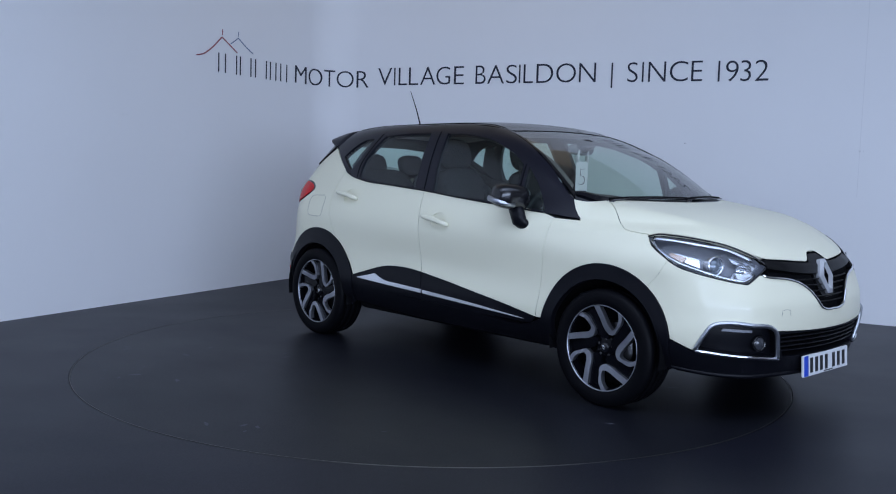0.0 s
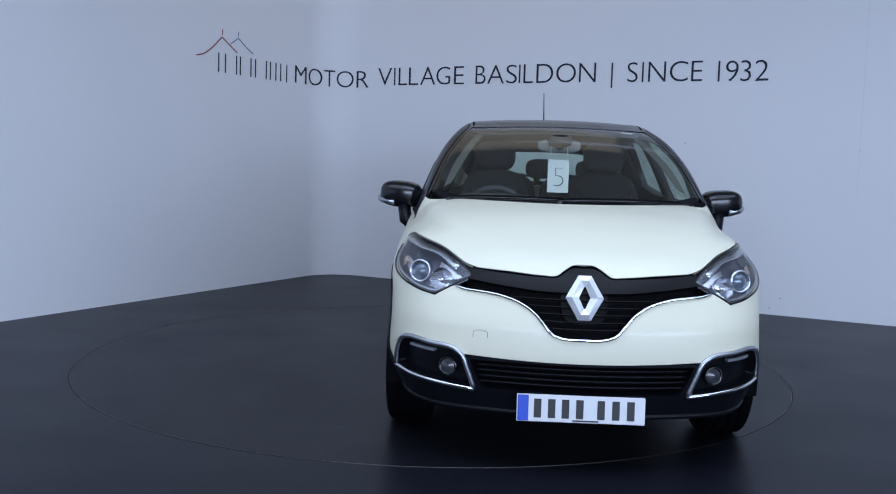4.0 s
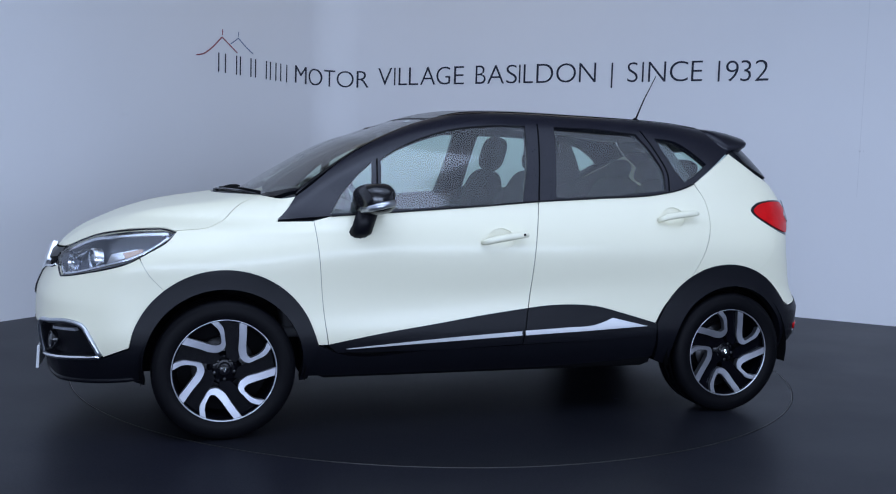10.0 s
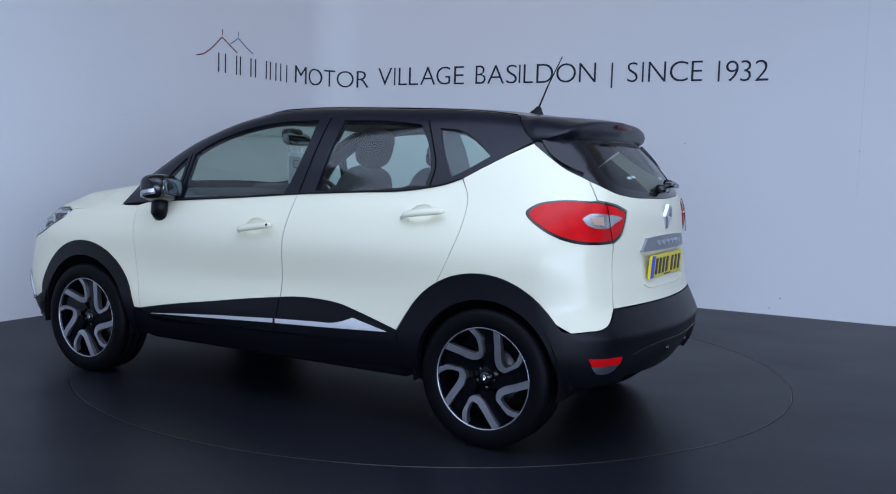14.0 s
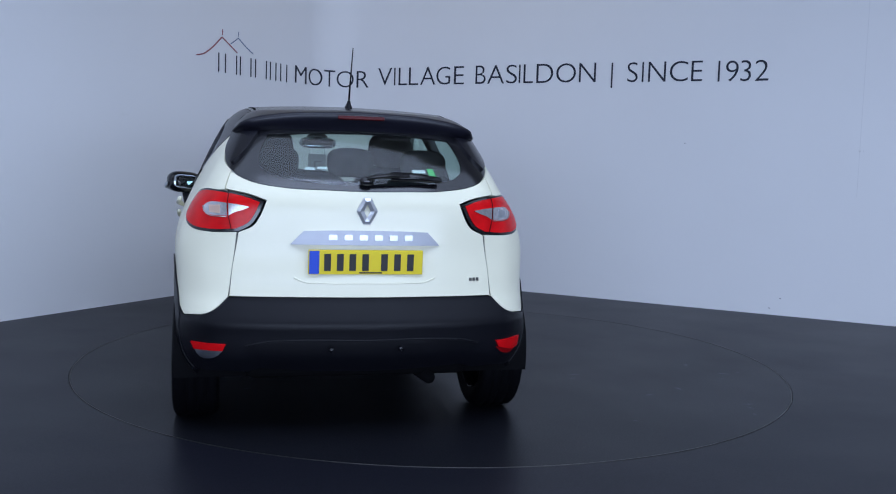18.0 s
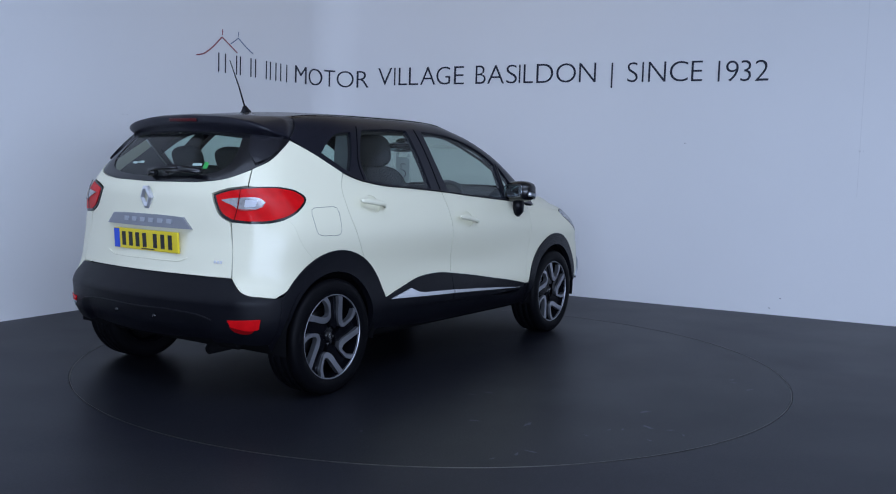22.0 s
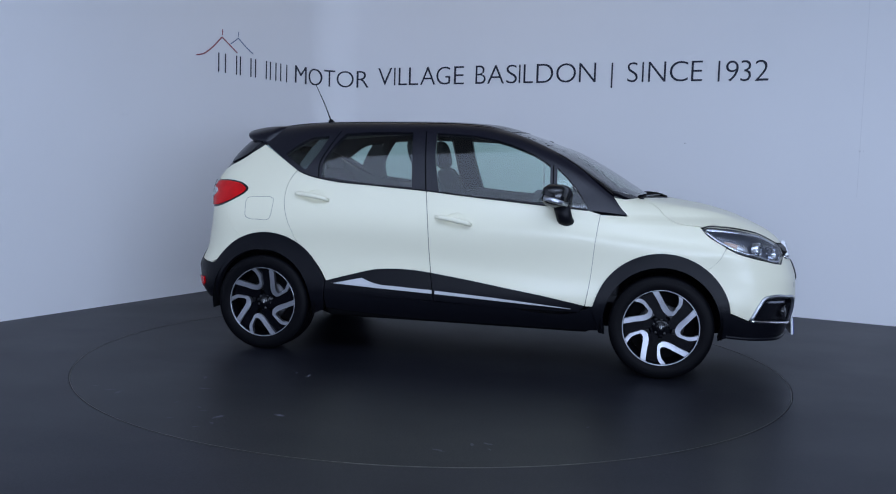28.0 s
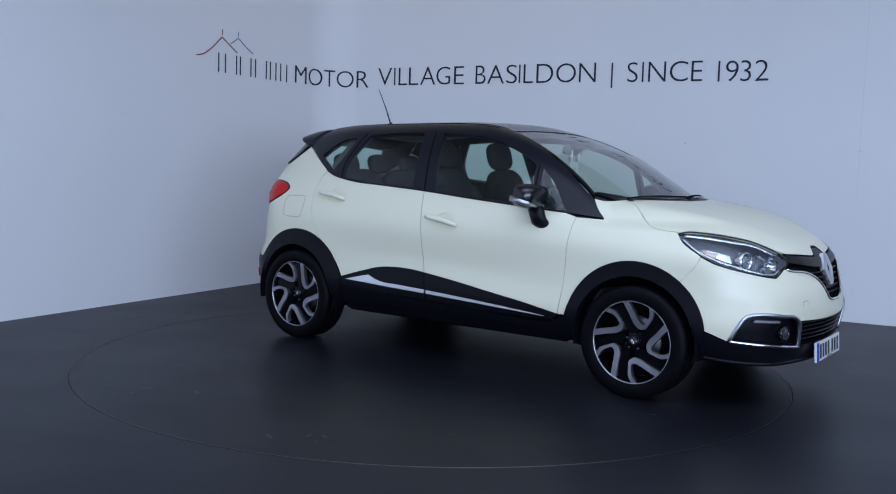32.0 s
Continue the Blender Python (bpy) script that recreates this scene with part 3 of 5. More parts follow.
CUP_F = cup(.112 * .56 - .118 * .44, .897 * .56 + .932 * .44)
CUP_R = cup(-.850 * .56 - 1.078 * .44, 1.012 * .56 + 1.040 * .44)
for sd in (1, -1):
    # front wing
    edge = as_kind("side", "top", rounded_line(BONNET_EDGE, .02, closed=False))
    lamp_side = as_kind("side", "front", [(61.9, .932), (60.6, .892), (58.1, .855), (55.4, .821)])
    seam = as_kind("side", "front", [(56.0, .800), (57.8, .745), (59.6, .690)])
    wing = ([(*edge[0], 1)] + lamp_side[1:] + seam[:-1] + [(*ARCH_F[4], 1)] + ARCH_F[5:-1] + [(*ARCH_F[-1], 1), (.841, .424, 1), (.864, .58), (.888, .82), (.909, .990, 1), (1.075, .985, 1),
            (1.03, 1.035), (.985, 1.098, 1), (1.05, 1.088), (edge[-1][0], edge[-1][1], 1)] + edge[-2:0:-1])
    panel("front_wing", "side", wing, CREAM, car, side=sd, step=.022, edge=.010)
    # doors
    door = panel("front_door", "side", [(.908, .992, 1), (.887, .82), (.863, .58), (.838, .425, 1)] + DOOR_LOW_F[1:-1] + [(-.146, .577, 1), (-.158, .69), (-.170, .886), (-.203, 1.098, 1)] + BELT[3:1:-1] + [(.828, 1.014)],
                 CREAM, car, side=sd, holes=(CUP_F,), depth=.012)
    rear_door = panel("rear_door", "side", [(-.206, 1.098, 1), (-.173, .886), (-.161, .69), (-.150, .578, 1)] + DOOR_LOW_R[1:-1] + [(-.850, .490, 1), (-.904, .578), (-.985, .667), (-1.050, .716, 1), (-1.126, .868), (-1.166, 1.011),
                      (-1.158, 1.125), (-1.112, 1.203, 1)] + BELT[7:4:-1], CREAM, car, side=sd, holes=(CUP_R,), depth=.012)
    # fillers in the panel joints; their dull colour stands in for the shade there
    for kind, pts in (("side", [(.909, .985), (.8875, .82), (.8635, .58), (.841, .43)]), ("side", [(-.2045, 1.092), (-.1715, .886), (-.1595, .69), (-.148, .582)]),
                      ("side", [(-1.116, 1.198), (-1.159, 1.125), (-1.167, 1.011), (-1.127, .868), (-1.053, .722)]), ("rear", [(36.02, .934), (36.42, .80), (36.5, .662)]),
                      ("front", [(55.7, .806), (57.8, .745), (59.2, .702)])):
        bead("joint_fill", kind, pts, .005, .0015, SEAM, car, off=-.0045, side=sd)
    # door cladding, bright strips, sill
    panel("door_cladding", "side", [(.838, .423, 1)] + DOOR_LOW_F[1:-1] + [(-.144, .575, 1), (-.126, .44), (-.12, .40, 1), (.30, .385), (.80, .385, 1)], PLASTIC, door, side=sd, off=.004)
    panel("door_cladding", "side", [(-.148, .576, 1)] + DOOR_LOW_R[1:-1] + [(-.856, .488, 1), (-.86, .43, 1), (-.5, .41), (-.124, .40, 1), (-.130, .44)], PLASTIC, rear_door, side=sd, off=.004)
    panel("bright_strip", "side", [(.756, .404, 1), (.339, .438), (-.112, .466, 1), (-.114, .446, 1), (.339, .424)], STRIP, door, off=.012, depth=.012, gap=0, side=sd, label="thin polished metal strip")
    panel("bright_strip", "side", [(-.132, .468, 1), (-.35, .478), (-.517, .490), (-.56, .503), (-.604, .521, 1), (-.66, .508), (-.802, .476, 1), (-.517, .462), (-.132, .446, 1)], STRIP, rear_door, off=.012, depth=.012, gap=0, side=sd, label="flared polished metal strip")
    panel("sill", "side", [(.885, .421, 1), (.80, .383), (.30, .383), (-.5, .408), (-.86, .428), (-.868, .30, 1), (-.4, .268), (.3, .255), (.92, .262, 1)], PLASTIC, car, side=sd, off=-.004)
    # wheel arch trims
    for nm, arch, cx in (("front_arch_trim", ARCH_F, 1.303), ("rear_arch_trim", ARCH_R, -1.303)):
        rr = .352 if cx > 0 else .340
        inner = [(cx + rr * math.cos(math.radians(a)), .335 + rr * math.sin(math.radians(a))) for a in range(-14, 195, 8)]
        a0, a1 = arch[0], arch[-1]
        if cx > 0:
            ends0, ends1 = [(1.705, .43, 1), (1.69, .27, 1)], [(.885, .424, 1), (.925, .258, 1)]
        else:
            ends0, ends1 = [(-.858, .486, 1), (-.885, .29, 1)], [(-1.672, .552, 1), (-1.690, .31, 1)]
        outline = [ends0[1]] + [ends0[0]] + arch[1:-1] + [ends1[0]] + [ends1[1]] + [(*inner[-1], 1)] + inner[-2:0:-1] + [(*inner[0], 1)]
        panel(nm, "side", outline, PLASTIC, car, side=sd, off=.008, gap=0, depth=.04, label="black plastic wheel arch trim")
    # black upper frame round the side windows
    F_Q = [(.832, 1.025, 1), (.782, 1.104), (.705, 1.197), (.624, 1.272, 1), (.632, 1.15), (.650, 1.040, 1)]
    F_W = [(.596, 1.048, 1), (.586, 1.15), (.578, 1.284, 1), (.500, 1.334), (.358, 1.396), (.213, 1.439), (.037, 1.466), (-.190, 1.476, 1), (-.170, 1.30), (-.118, 1.088, 1), (.123, 1.077)]
    R_W = [(-.306, 1.118, 1), (-.330, 1.30), (-.352, 1.476, 1), (-.567, 1.476), (-.815, 1.458, 1), (-.895, 1.35), (-.935, 1.26), (-.930, 1.168, 1), (-.60, 1.134)]
    Q_W = [(-.925, 1.440, 1), (-1.05, 1.424), (-1.16, 1.362), (-1.222, 1.312, 1), (-1.125, 1.250), (-1.055, 1.212, 1), (-.99, 1.31)]
    roof_edge = as_kind("side", "top", [(.97, .728), (.75, .665), (.50, .590), (.27, .525), (.0, .535), (-.4, .538), (-.8, .530), (-1.1, .515), (-1.22, .506)])
    frame_line = [(1.075, .992, 1), (1.03, 1.037), (.985, 1.100, 1)] + roof_edge + as_kind("side", "top", [(-1.282, .502, 1)]) + [(-1.338, 1.434), (-1.397, 1.382, 1)] + BELT[-2:0:-1]
    frame_part = panel("side_window_frame", "side", frame_line, PILLAR, car, side=sd, holes=(F_Q, F_W, R_W, Q_W), step=.022, edge=.012, depth=.035, gap=.001, label="black pillars and window surround")
    for nm, w in (("front_quarter_window", F_Q), ("front_door_window", F_W), ("rear_door_window", R_W), ("rear_quarter_window", Q_W)):
        pane = panel(nm, "side", w, WINDOW, car, side=sd, off=-.008, gap=-.004, depth=.003, label="greenish tinted side window")
        pane.visible_shadow = False
    for pts in ([(.62, 1.035), (.606, 1.15), (.598, 1.285)], [(-.208, 1.10), (-.235, 1.28), (-.262, 1.487)], [(-.952, 1.16), (-.960, 1.25), (-.91, 1.37), (-.85, 1.475)]):
        bead("seal", "side", pts, .004, .003, DARK, frame_part, off=.001, side=sd)
    bead("belt_seal", "side", BELT[1:9], .005, .006, PLASTIC, frame_part, off=.003, side=sd)
    # rear quarter
    rear_line = ([(-1.116, 1.206, 1)] + [(-1.160, 1.125), (-1.168, 1.011), (-1.128, .868), (-1.052, .716, 1)])
    quarter = (as_kind("rear", "side", rear_line + [(*q,) for q in ARCH_R[5:10]] + [(*ARCH_R[10], 1)]) + [(56.8, .833), (53.6, .943), (51.8, .965, 1), (55.5, .994), (59.6, 1.070), (56.5, 1.105), (52.0, 1.122), (43.0, 1.124), (40.8, 1.128, 1),
               (41.2, 1.172), (41.7, 1.214, 1), (43.5, 1.228), (47.5, 1.260), (52.0, 1.318), (56.2, 1.372, 1)] + as_kind("rear", "side", [(-1.30, 1.316), (-1.20, 1.256)]))
    panel("rear_quarter", "rear", quarter, CREAM, car, side=sd, step=.024, edge=.012, gap=.0003)
    corner = [(51.7, .960, 1), (53.5, .943), (56.7, .833), (*as_kind("rear", "side", [ARCH_R[10]])[0], 1)] + as_kind("rear", "side", ARCH_R[11:]) + [(48.8, .562, 1), (45.0, .570), (41.0, .580), (39.6, .592), (37.4, .636), (36.7, .655, 1), (36.5, .80), (36.0, .940, 1), (42.0, .937), (49.0, .947)]
    panel("rear_bumper_corner", "rear", corner, CREAM, car, side=sd, gap=.0003)
    bead("seam_fill", "rear", [(51.75, .962), (53.6, .943), (56.75, .833), as_kind("rear", "side", [ARCH_R[10]])[0]], .006, .0015, CREAM, car, off=-.0024, side=sd)
    # tail lamp: dark surround, red lens, clear centre
    lamp = panel("tail_lamp", "rear", TAIL, GLOSS_BLACK, car, side=sd, off=.001, gap=0, depth=.05, label="red tail lamp with a clear centre and dark surround")
    inner = [(44.5 + (q[0] - 44.5) * .935, 1.032 + (q[1] - 1.030) * .89, *q[2:]) for q in TAIL]
    panel("red_lens", "rear", inner, RED, lamp, side=sd, off=.003, gap=0, depth=.01, step=.02, label="glossy red lens", bulge=lambda v: .010 * np.clip(1 - ((v[:, 0] - 44) / 14) ** 2 - ((v[:, 1] - 1.03) / .09) ** 2, 0, 1))
    panel("clear_lens", "rear", [(45.6, 1.045), (44.0, 1.064), (41.0, 1.068), (38.6, 1.066, 1), (38.3, 1.012, 1), (41.5, 1.010), (44.3, 1.020)], CLEAR_LENS, lamp, side=sd, off=.0140, gap=0, depth=.01, step=.015, label="clear reversing lens")
    panel("clear_lens", "rear", [(38.2, 1.066, 1), (35.0, 1.060), (32.8, 1.052, 1), (34.6, 1.038), (36.4, 1.028), (37.9, 1.012, 1)], CLEAR_LENS, lamp, side=sd, off=.0140, gap=0, depth=.01, step=.015, label="clear lens wedge")
    bead("lens_edge", "rear", [(45.8, 1.046), (45.0, 1.024), (43.6, 1.012), (38.4, 1.006)], .002, .0025, CLEAR_LENS, lamp, off=.0146, side=sd, label="pale edge of the clear lens")
    panel("lamp_cell", "rear", [(43.6, 1.052, 1), (40.2, 1.056, 1), (40.0, 1.020, 1), (43.0, 1.022, 1)], AMBER if sd > 0 else SATIN, lamp, side=sd, off=.0154, gap=0, depth=.004, step=.015, label="amber bulb behind the clear lens" if sd > 0 else "grey bulb behind the clear lens")
    bead("lens_joint", "rear", [(38.6, 1.118), (38.2, 1.03), (37.0, .945)], .0015, .002, DARK, lamp, off=.0140, side=sd)
    # rear reflector
    refl = panel("rear_reflector", "rear", [(44.8, .452, 1), (35.4, .452, 1), (36.2, .422, 1), (43.8, .420, 1)] if sd > 0 else [(44.8, .458, 1), (36.0, .450, 1), (37.0, .418, 1), (43.0, .402), (44.4, .410, 1)], RED, car, side=sd, off=.012, gap=0, depth=.02)
    panel("reflector_base", "rear", [(43.8, .417, 1), (36.4, .419, 1), (37.6, .398), (42.8, .392)], SATIN if sd > 0 else RED_DEEP, refl, side=sd, off=.008, gap=0, depth=.02)
    # head lamp
    hl = panel("headlamp", "front", LAMP, HOUSING, car, side=sd, off=-.004, gap=.002, depth=.004, step=.012, label="clear headlamp with projector lens and chrome inner parts", bulge=inset(LAMP, .034, .052))
    cov = panel("lamp_cover", "front", LAMP, COVER, hl, side=sd, off=.001, gap=.003, depth=.0, step=.02)
    cov.visible_shadow = False
    bead("lamp_edge", "front", LAMP[8:] + LAMP[:1], .004, .004, GLOSS_BLACK, hl, off=-.001, side=sd)
    bead("lamp_edge", "front", LAMP[:8], .004, .004, GLOSS_BLACK, hl, off=-.001, side=sd)
    bead("chrome_brow", "front", [(31.0, .838), (38, .889), (45, .907), (54, .924), (60, .928)], .014, .006, REFLECTOR, hl, off=-.008, side=sd, label="bright brow strip")
    bead("chrome_floor", "front", [(60.6, .920), (58.0, .873), (52.4, .815), (47.0, .783), (43.0, .764), (38.0, .745), (34.6, .740), (31.6, .772)], .008, .006, REFLECTOR, hl, off=-.010, side=sd)
    pc, nn = line_on("front", [(42.2, .818), (42.3, .818)], -.028, side=sd)
    way = Vector((.93, .30 * sd, .05)).to_track_quat("Z", "Y").to_matrix().to_4x4()
    at = Matrix.Translation(pc[0]) @ way
    part("projector_ring", moved(turned([(.050, -.03), (.052, .004), (.048, .012), (.040, .010), (.037, -.004)], 32, "z"), at), REFLECTOR, hl, "bright projector ring")
    part("projector_lens", moved(turned([(.0001, .014), (.014, .0125), (.027, .006), (.037, -.004)], 32, "z"), at), mat("lens_glass", (.16, .20, .25), .05, metal=.4, coat=1.0), hl, "dark glass projector lens")
    pc, nn = line_on("front", [(34.5, .795), (34.6, .795)], -.030, side=sd)
    at = Matrix.Translation(pc[0]) @ way
    part("reflector_bowl", moved(turned([(.0001, -.03), (.02, -.026), (.042, -.008), (.052, .012)], 24, "z"), at), REFLECTOR, hl)
    part("bulb", moved(turned([(.0001, .012), (.008, .010), (.010, -.03)], 16, "z"), at), CHROME, hl)
    panel("facet", "front", [(46.5, .85, 1), (53, .875, 1), (54.5, .862, 1), (50, .822, 1), (46.5, .80, 1)], REFLECTOR, hl, side=sd, off=-.034, gap=0, depth=.01)
    panel("indicator", "front", [(50.0, .852, 1), (54.6, .872, 1), (55.2, .858, 1), (51.5, .823, 1)], AMBER, hl, side=sd, off=-.026, gap=0, depth=.01)
    panel("facet", "front", [(29.5, .812, 1), (33, .846, 1), (37.5, .868, 1), (37, .84, 1), (31, .80, 1)], REFLECTOR, hl, side=sd, off=-.030, gap=0, depth=.01)
    panel("facet", "front", [(31.2, .772, 1), (37, .79, 1), (38, .762, 1), (33.4, .742, 1)], REFLECTOR, hl, side=sd, off=-.034, gap=0, depth=.01)
    # fog lamp pocket
    FOG = [(24.2, .352, 1), (25.3, .43), (26.4, .486), (28.0, .508), (33, .520), (40.2, .528), (42.6, .518), (44.6, .468), (46.6, .394, 1), (35.0, .372)]
    fog = panel("fog_pocket", "front", FOG, PLASTIC, car, side=sd, off=-.040, gap=0, depth=-.045, label="black fog lamp pocket in a polished frame")
    bead("fog_frame", "front", [(23.9, .346), (25.1, .432), (26.2, .490), (27.8, .512), (33, .525), (40.4, .533), (43.0, .522), (45.1, .470), (47.1, .388)], .011, .011, SATIN, fog, off=.004, side=sd, label="polished metal frame")
    bead("fog_frame", "front", [(23.8, .346), (35.0, .366), (47.1, .386)], .010, .011, CHROME, fog, off=.005, side=sd, label="polished metal frame")
    pc, nn = line_on("front", [(30.0, .425), (30.1, .425)], -.02, side=sd)
    at = Matrix.Translation(pc[0]) @ way
    part("fog_lamp", moved(turned([(.040, -.02), (.042, .002), (.036, .008), (.030, .002)], 28, "z"), at), GLOSS_BLACK, fog)
    part("fog_lens", moved(turned([(.0001, .010), (.016, .008), (.030, .002)], 28, "z"), at), mat("fog_glass", (.045, .047, .055), .12, coat=.5), fog, "clear round fog lens")
    panel("running_light", "front", [(33.0, .499, 1), (40.6, .505, 1), (41.1, .492, 1), (33.0, .486, 1)], LED, fog, side=sd, off=-.012, gap=0, depth=.02, label="unlit grey lamp strip")
    # door handles with finger cups
    for dr, x0, z0, x1, z1 in ((door, .112, .897, -.118, .932), (rear_door, -.850, 1.012, -1.078, 1.040)):
        pts = [(x0, z0), (x0 * .7 + x1 * .3, z0 * .7 + z1 * .3 + .004), (x0 * .3 + x1 * .7, z0 * .3 + z1 * .7 + .004), (x1, z1)]
        p, m = line_on("side", pts, .036, side=sd)
        p[0] -= m[0] * .03
        p[1] -= m[1] * .010
        part("door_handle", swept(p, .0175, .012, n=12, up=[tuple(q) for q in m], taper=lambda t: .55 + .45 * math.sin(math.pi * min(1, max(0, t))) ** .35), CREAM, dr, "cream door handle")
        cx, cz = (x0 * .56 + x1 * .44), (z0 * .56 + z1 * .44)
        panel("finger_cup", "side", cup(cx, cz), CREAM, dr, side=sd, gap=-.001, depth=.0, step=.012, bulge=lambda v: -.003 - .020 * np.sqrt(np.clip(1 - ((v[:, 0] - cx) / .066) ** 2 - ((v[:, 1] - cz - .006) / .050) ** 2, 0, 1)), label="hollow behind the handle")
        if dr is door and sd > 0:
            part("keyhole", moved(turned([(.0001, .002), (.006, .0015), (.007, -.004)], 12, "y"), Matrix.Translation(p[-2] + m[-2] * .010)), DARK, dr)
    # wing mirror
    at_m = Matrix.Translation((.650, sd * .890, 1.098)) @ pose(0, 0, 0, sd * 4, 4, sd * 13)
    mir = part("mirror_housing", moved(pillow(.158, .232, .146, 3.0), at_m), GLOSS_BLACK, car, "gloss black wing mirror with silver indicator")
    part("mirror_stalk", swept([(.712, sd * .785, .945), (.708, sd * .825, .932), (.695, sd * .858, .958), (.672, sd * .872, 1.045)], .036, .050, n=12, up=(1, 0, 0)), PLASTIC, mir)
    part("mirror_pane", moved(pillow(.008, .165, .096, 4), at_m @ pose(-.0745, 0, 0, 0, 0, -sd * 3)), MIRROR, mir, "mirror glass")
    part("mirror_indicator", moved(swept([(.072, sd * .015, -.042), (.060, sd * .085, -.038), (.030, sd * .118, -.032), (-.045, sd * .122, -.022)], .008, .016, n=8), at_m), SATIN, mir, "silver indicator strip")
# parts across the car's middle
if car:
    # bonnet
    nose = [(0, .866), (2.6, .864), (4.6, .846), (6.6, .822), (10.0, .822), (18.0, .832), (26.0, .840, 1), (29.6, .856), (33.4, .882), (38.2, .910), (44.6, .931), (54.0, .948), (58.5, .949)]
    nose_run = rounded_line([(q[0] * DEG, *q[1:]) for q in nose + [(61.3, .936)]], .02, closed=False) / np.array([DEG, 1.0])
    half = as_kind("top", "front", [tuple(q) for q in nose_run]) + [(*BONNET_EDGE[0], 1)] + BONNET_EDGE[1:-1] + [(1.12, .600, 1), (1.235, .40), (1.305, .2), (1.328, 0)]
    panel("bonnet", "top", half + [(q[0], -q[1], *q[2:]) for q in half[-2:0:-1]], CREAM, car, step=.017, edge=.012, gap=.0022)
    # cowl under the windscreen
    cowl = [(1.328, 0), (1.305, .2), (1.235, .40), (1.10, .61), (.985, .70, 1), (.965, .70, 1), (1.055, .575), (1.155, .40), (1.215, .2), (1.235, 0)]
    panel("cowl", "top", [q for q in cowl if q[1] > 0 or q[0] > 1.25][:5] + cowl[5:-1] + [(1.235, 0)] + [(q[0], -q[1], *q[2:]) for q in cowl[5:-1][::-1]] + [(q[0], -q[1], *q[2:]) for q in cowl[1:5][::-1]], PLASTIC, car, off=-.004)
    # windscreen, roof
    ws = [(1.240, 0), (1.220, .2), (1.160, .40), (1.060, .575), (.965, .703, 1), (.75, .653), (.50, .579), (.285, .512, 1), (.312, .40), (.33, .2), (.335, 0)]
    screen = panel("windscreen", "top", ws + [(q[0], -q[1], *q[2:]) for q in ws[-2:0:-1]], SCREEN, car, off=-.004, gap=.001, depth=.004, label="clear raked windscreen")
    screen.visible_shadow = False
    for sd in (1, -1):
        panel("pillar_seal", "top", [(.985, sd * .722, 1), (.75, sd * .661), (.50, sd * .586), (.275, sd * .522, 1), (.285, sd * .508, 1), (.50, sd * .572), (.75, sd * .645), (.96, sd * .698, 1)], GLOSS_BLACK, screen, off=-.001, gap=0)
    rf = [(.335, 0), (.33, .2), (.312, .40), (.285, .512), (.265, .526, 1), (.0, .535), (-.4, .538), (-.8, .530), (-1.1, .515), (-1.282, .500, 1), (-1.335, .445), (-1.40, .27), (-1.415, 0)]
    roof = panel("roof", "top", rf + [(q[0], -q[1], *q[2:]) for q in rf[-2:0:-1]], BLACK_PAINT, car, gap=.0015, label="gloss black roof")
    for sd in (1, -1):
        bead("roof_channel", "top", [(.24, sd * .500), (0, sd * .508), (-.4, sd * .51), (-.8, sd * .503), (-1.26, sd * .480)], .006, .0016, DARK, roof, off=.0)
    lining = [(.30, 0), (.25, .46), (-.4, .47), (-1.35, .44), (-1.35, 0)]
    panel("roof_lining", "top", lining + [(q[0], -q[1]) for q in lining[-2:0:-1]], LINING, car, off=-.05, depth=.002)
    # front bumper, upper grille, lower grille, valance
    low = [(0, .577), (4.5, .580), (6.6, .592), (9.0, .636), (11.2, .676), (14.5, .712), (18.5, .735), (27.2, .753, 1)]
    arch_f = as_kind("front", "side", ARCH_F[1:4])
    bump = low + [(30.2, .765), (34.2, .720, 1), (38.0, .729), (43.0, .747), (47.5, .765), (52.9, .796), (55.2, .819, 1), (56.0, .800), (57.8, .745), (*as_kind("front", "side", [ARCH_F[4]])[0], 1)] + arch_f[::-1] + [(53.6, .430, 1), (47.6, .385, 1), (45.3, .474), (43.2, .526), (40.5, .537), (33, .530), (27.6, .517), (26.0, .492, 1), (16.0, .484), (8.0, .480), (0, .479)]
    bumper = panel("front_bumper", "front", mirrored(bump)[:len(bump)] + [(-q[0], *q[1:]) for q in bump[-2:0:-1]], CREAM, car, step=.026, edge=.012, label="cream front bumper")
    grille = [(0, .862)] + nose[1:7] + [(27.2, .845, 1), (26.8, .80), (27.4, .755, 1)] + low[-2::-1]
    gr = panel("front_grille", "front", grille + [(-q[0], *q[1:]) for q in grille[-2:0:-1]], DARK, car, off=-.03, gap=0, depth=-.03, label="black front grille with thin slats and a polished lower edge")
    band = [(0, .856), (2.6, .856), (4.4, .842), (6.4, .816), (10, .815), (18, .825), (28.4, .842, 1), (26.7, .812, 1), (27.4, .795, 1), (18, .776), (10, .764), (5.5, .762), (0, .760)]
    panel("grille_band", "front", band + [(-q[0], *q[1:]) for q in band[-2:0:-1]], GRILLE_BLACK, gr, off=-.004, gap=0, depth=.03, bulge=lambda v: .010 * np.sin(np.clip((v[:, 1] - .76) / .07, 0, 1) * np.pi))
    for z, a in ((.735, 17.0), (.706, 12.8), (.677, 10.6), (.648, 9.2), (.619, 7.8)):
        bead("grille_slat", "front", [(0, z), (a * .5, z + .001), (a, z + .003)], .004, .010, GRILLE_BLACK, gr, off=-.014, both=True)
    bead("grille_edge", "front", low + [(29.4, .763)], .007, .008, CHROME, gr, off=.002, both=True, label="polished lower grille edge")
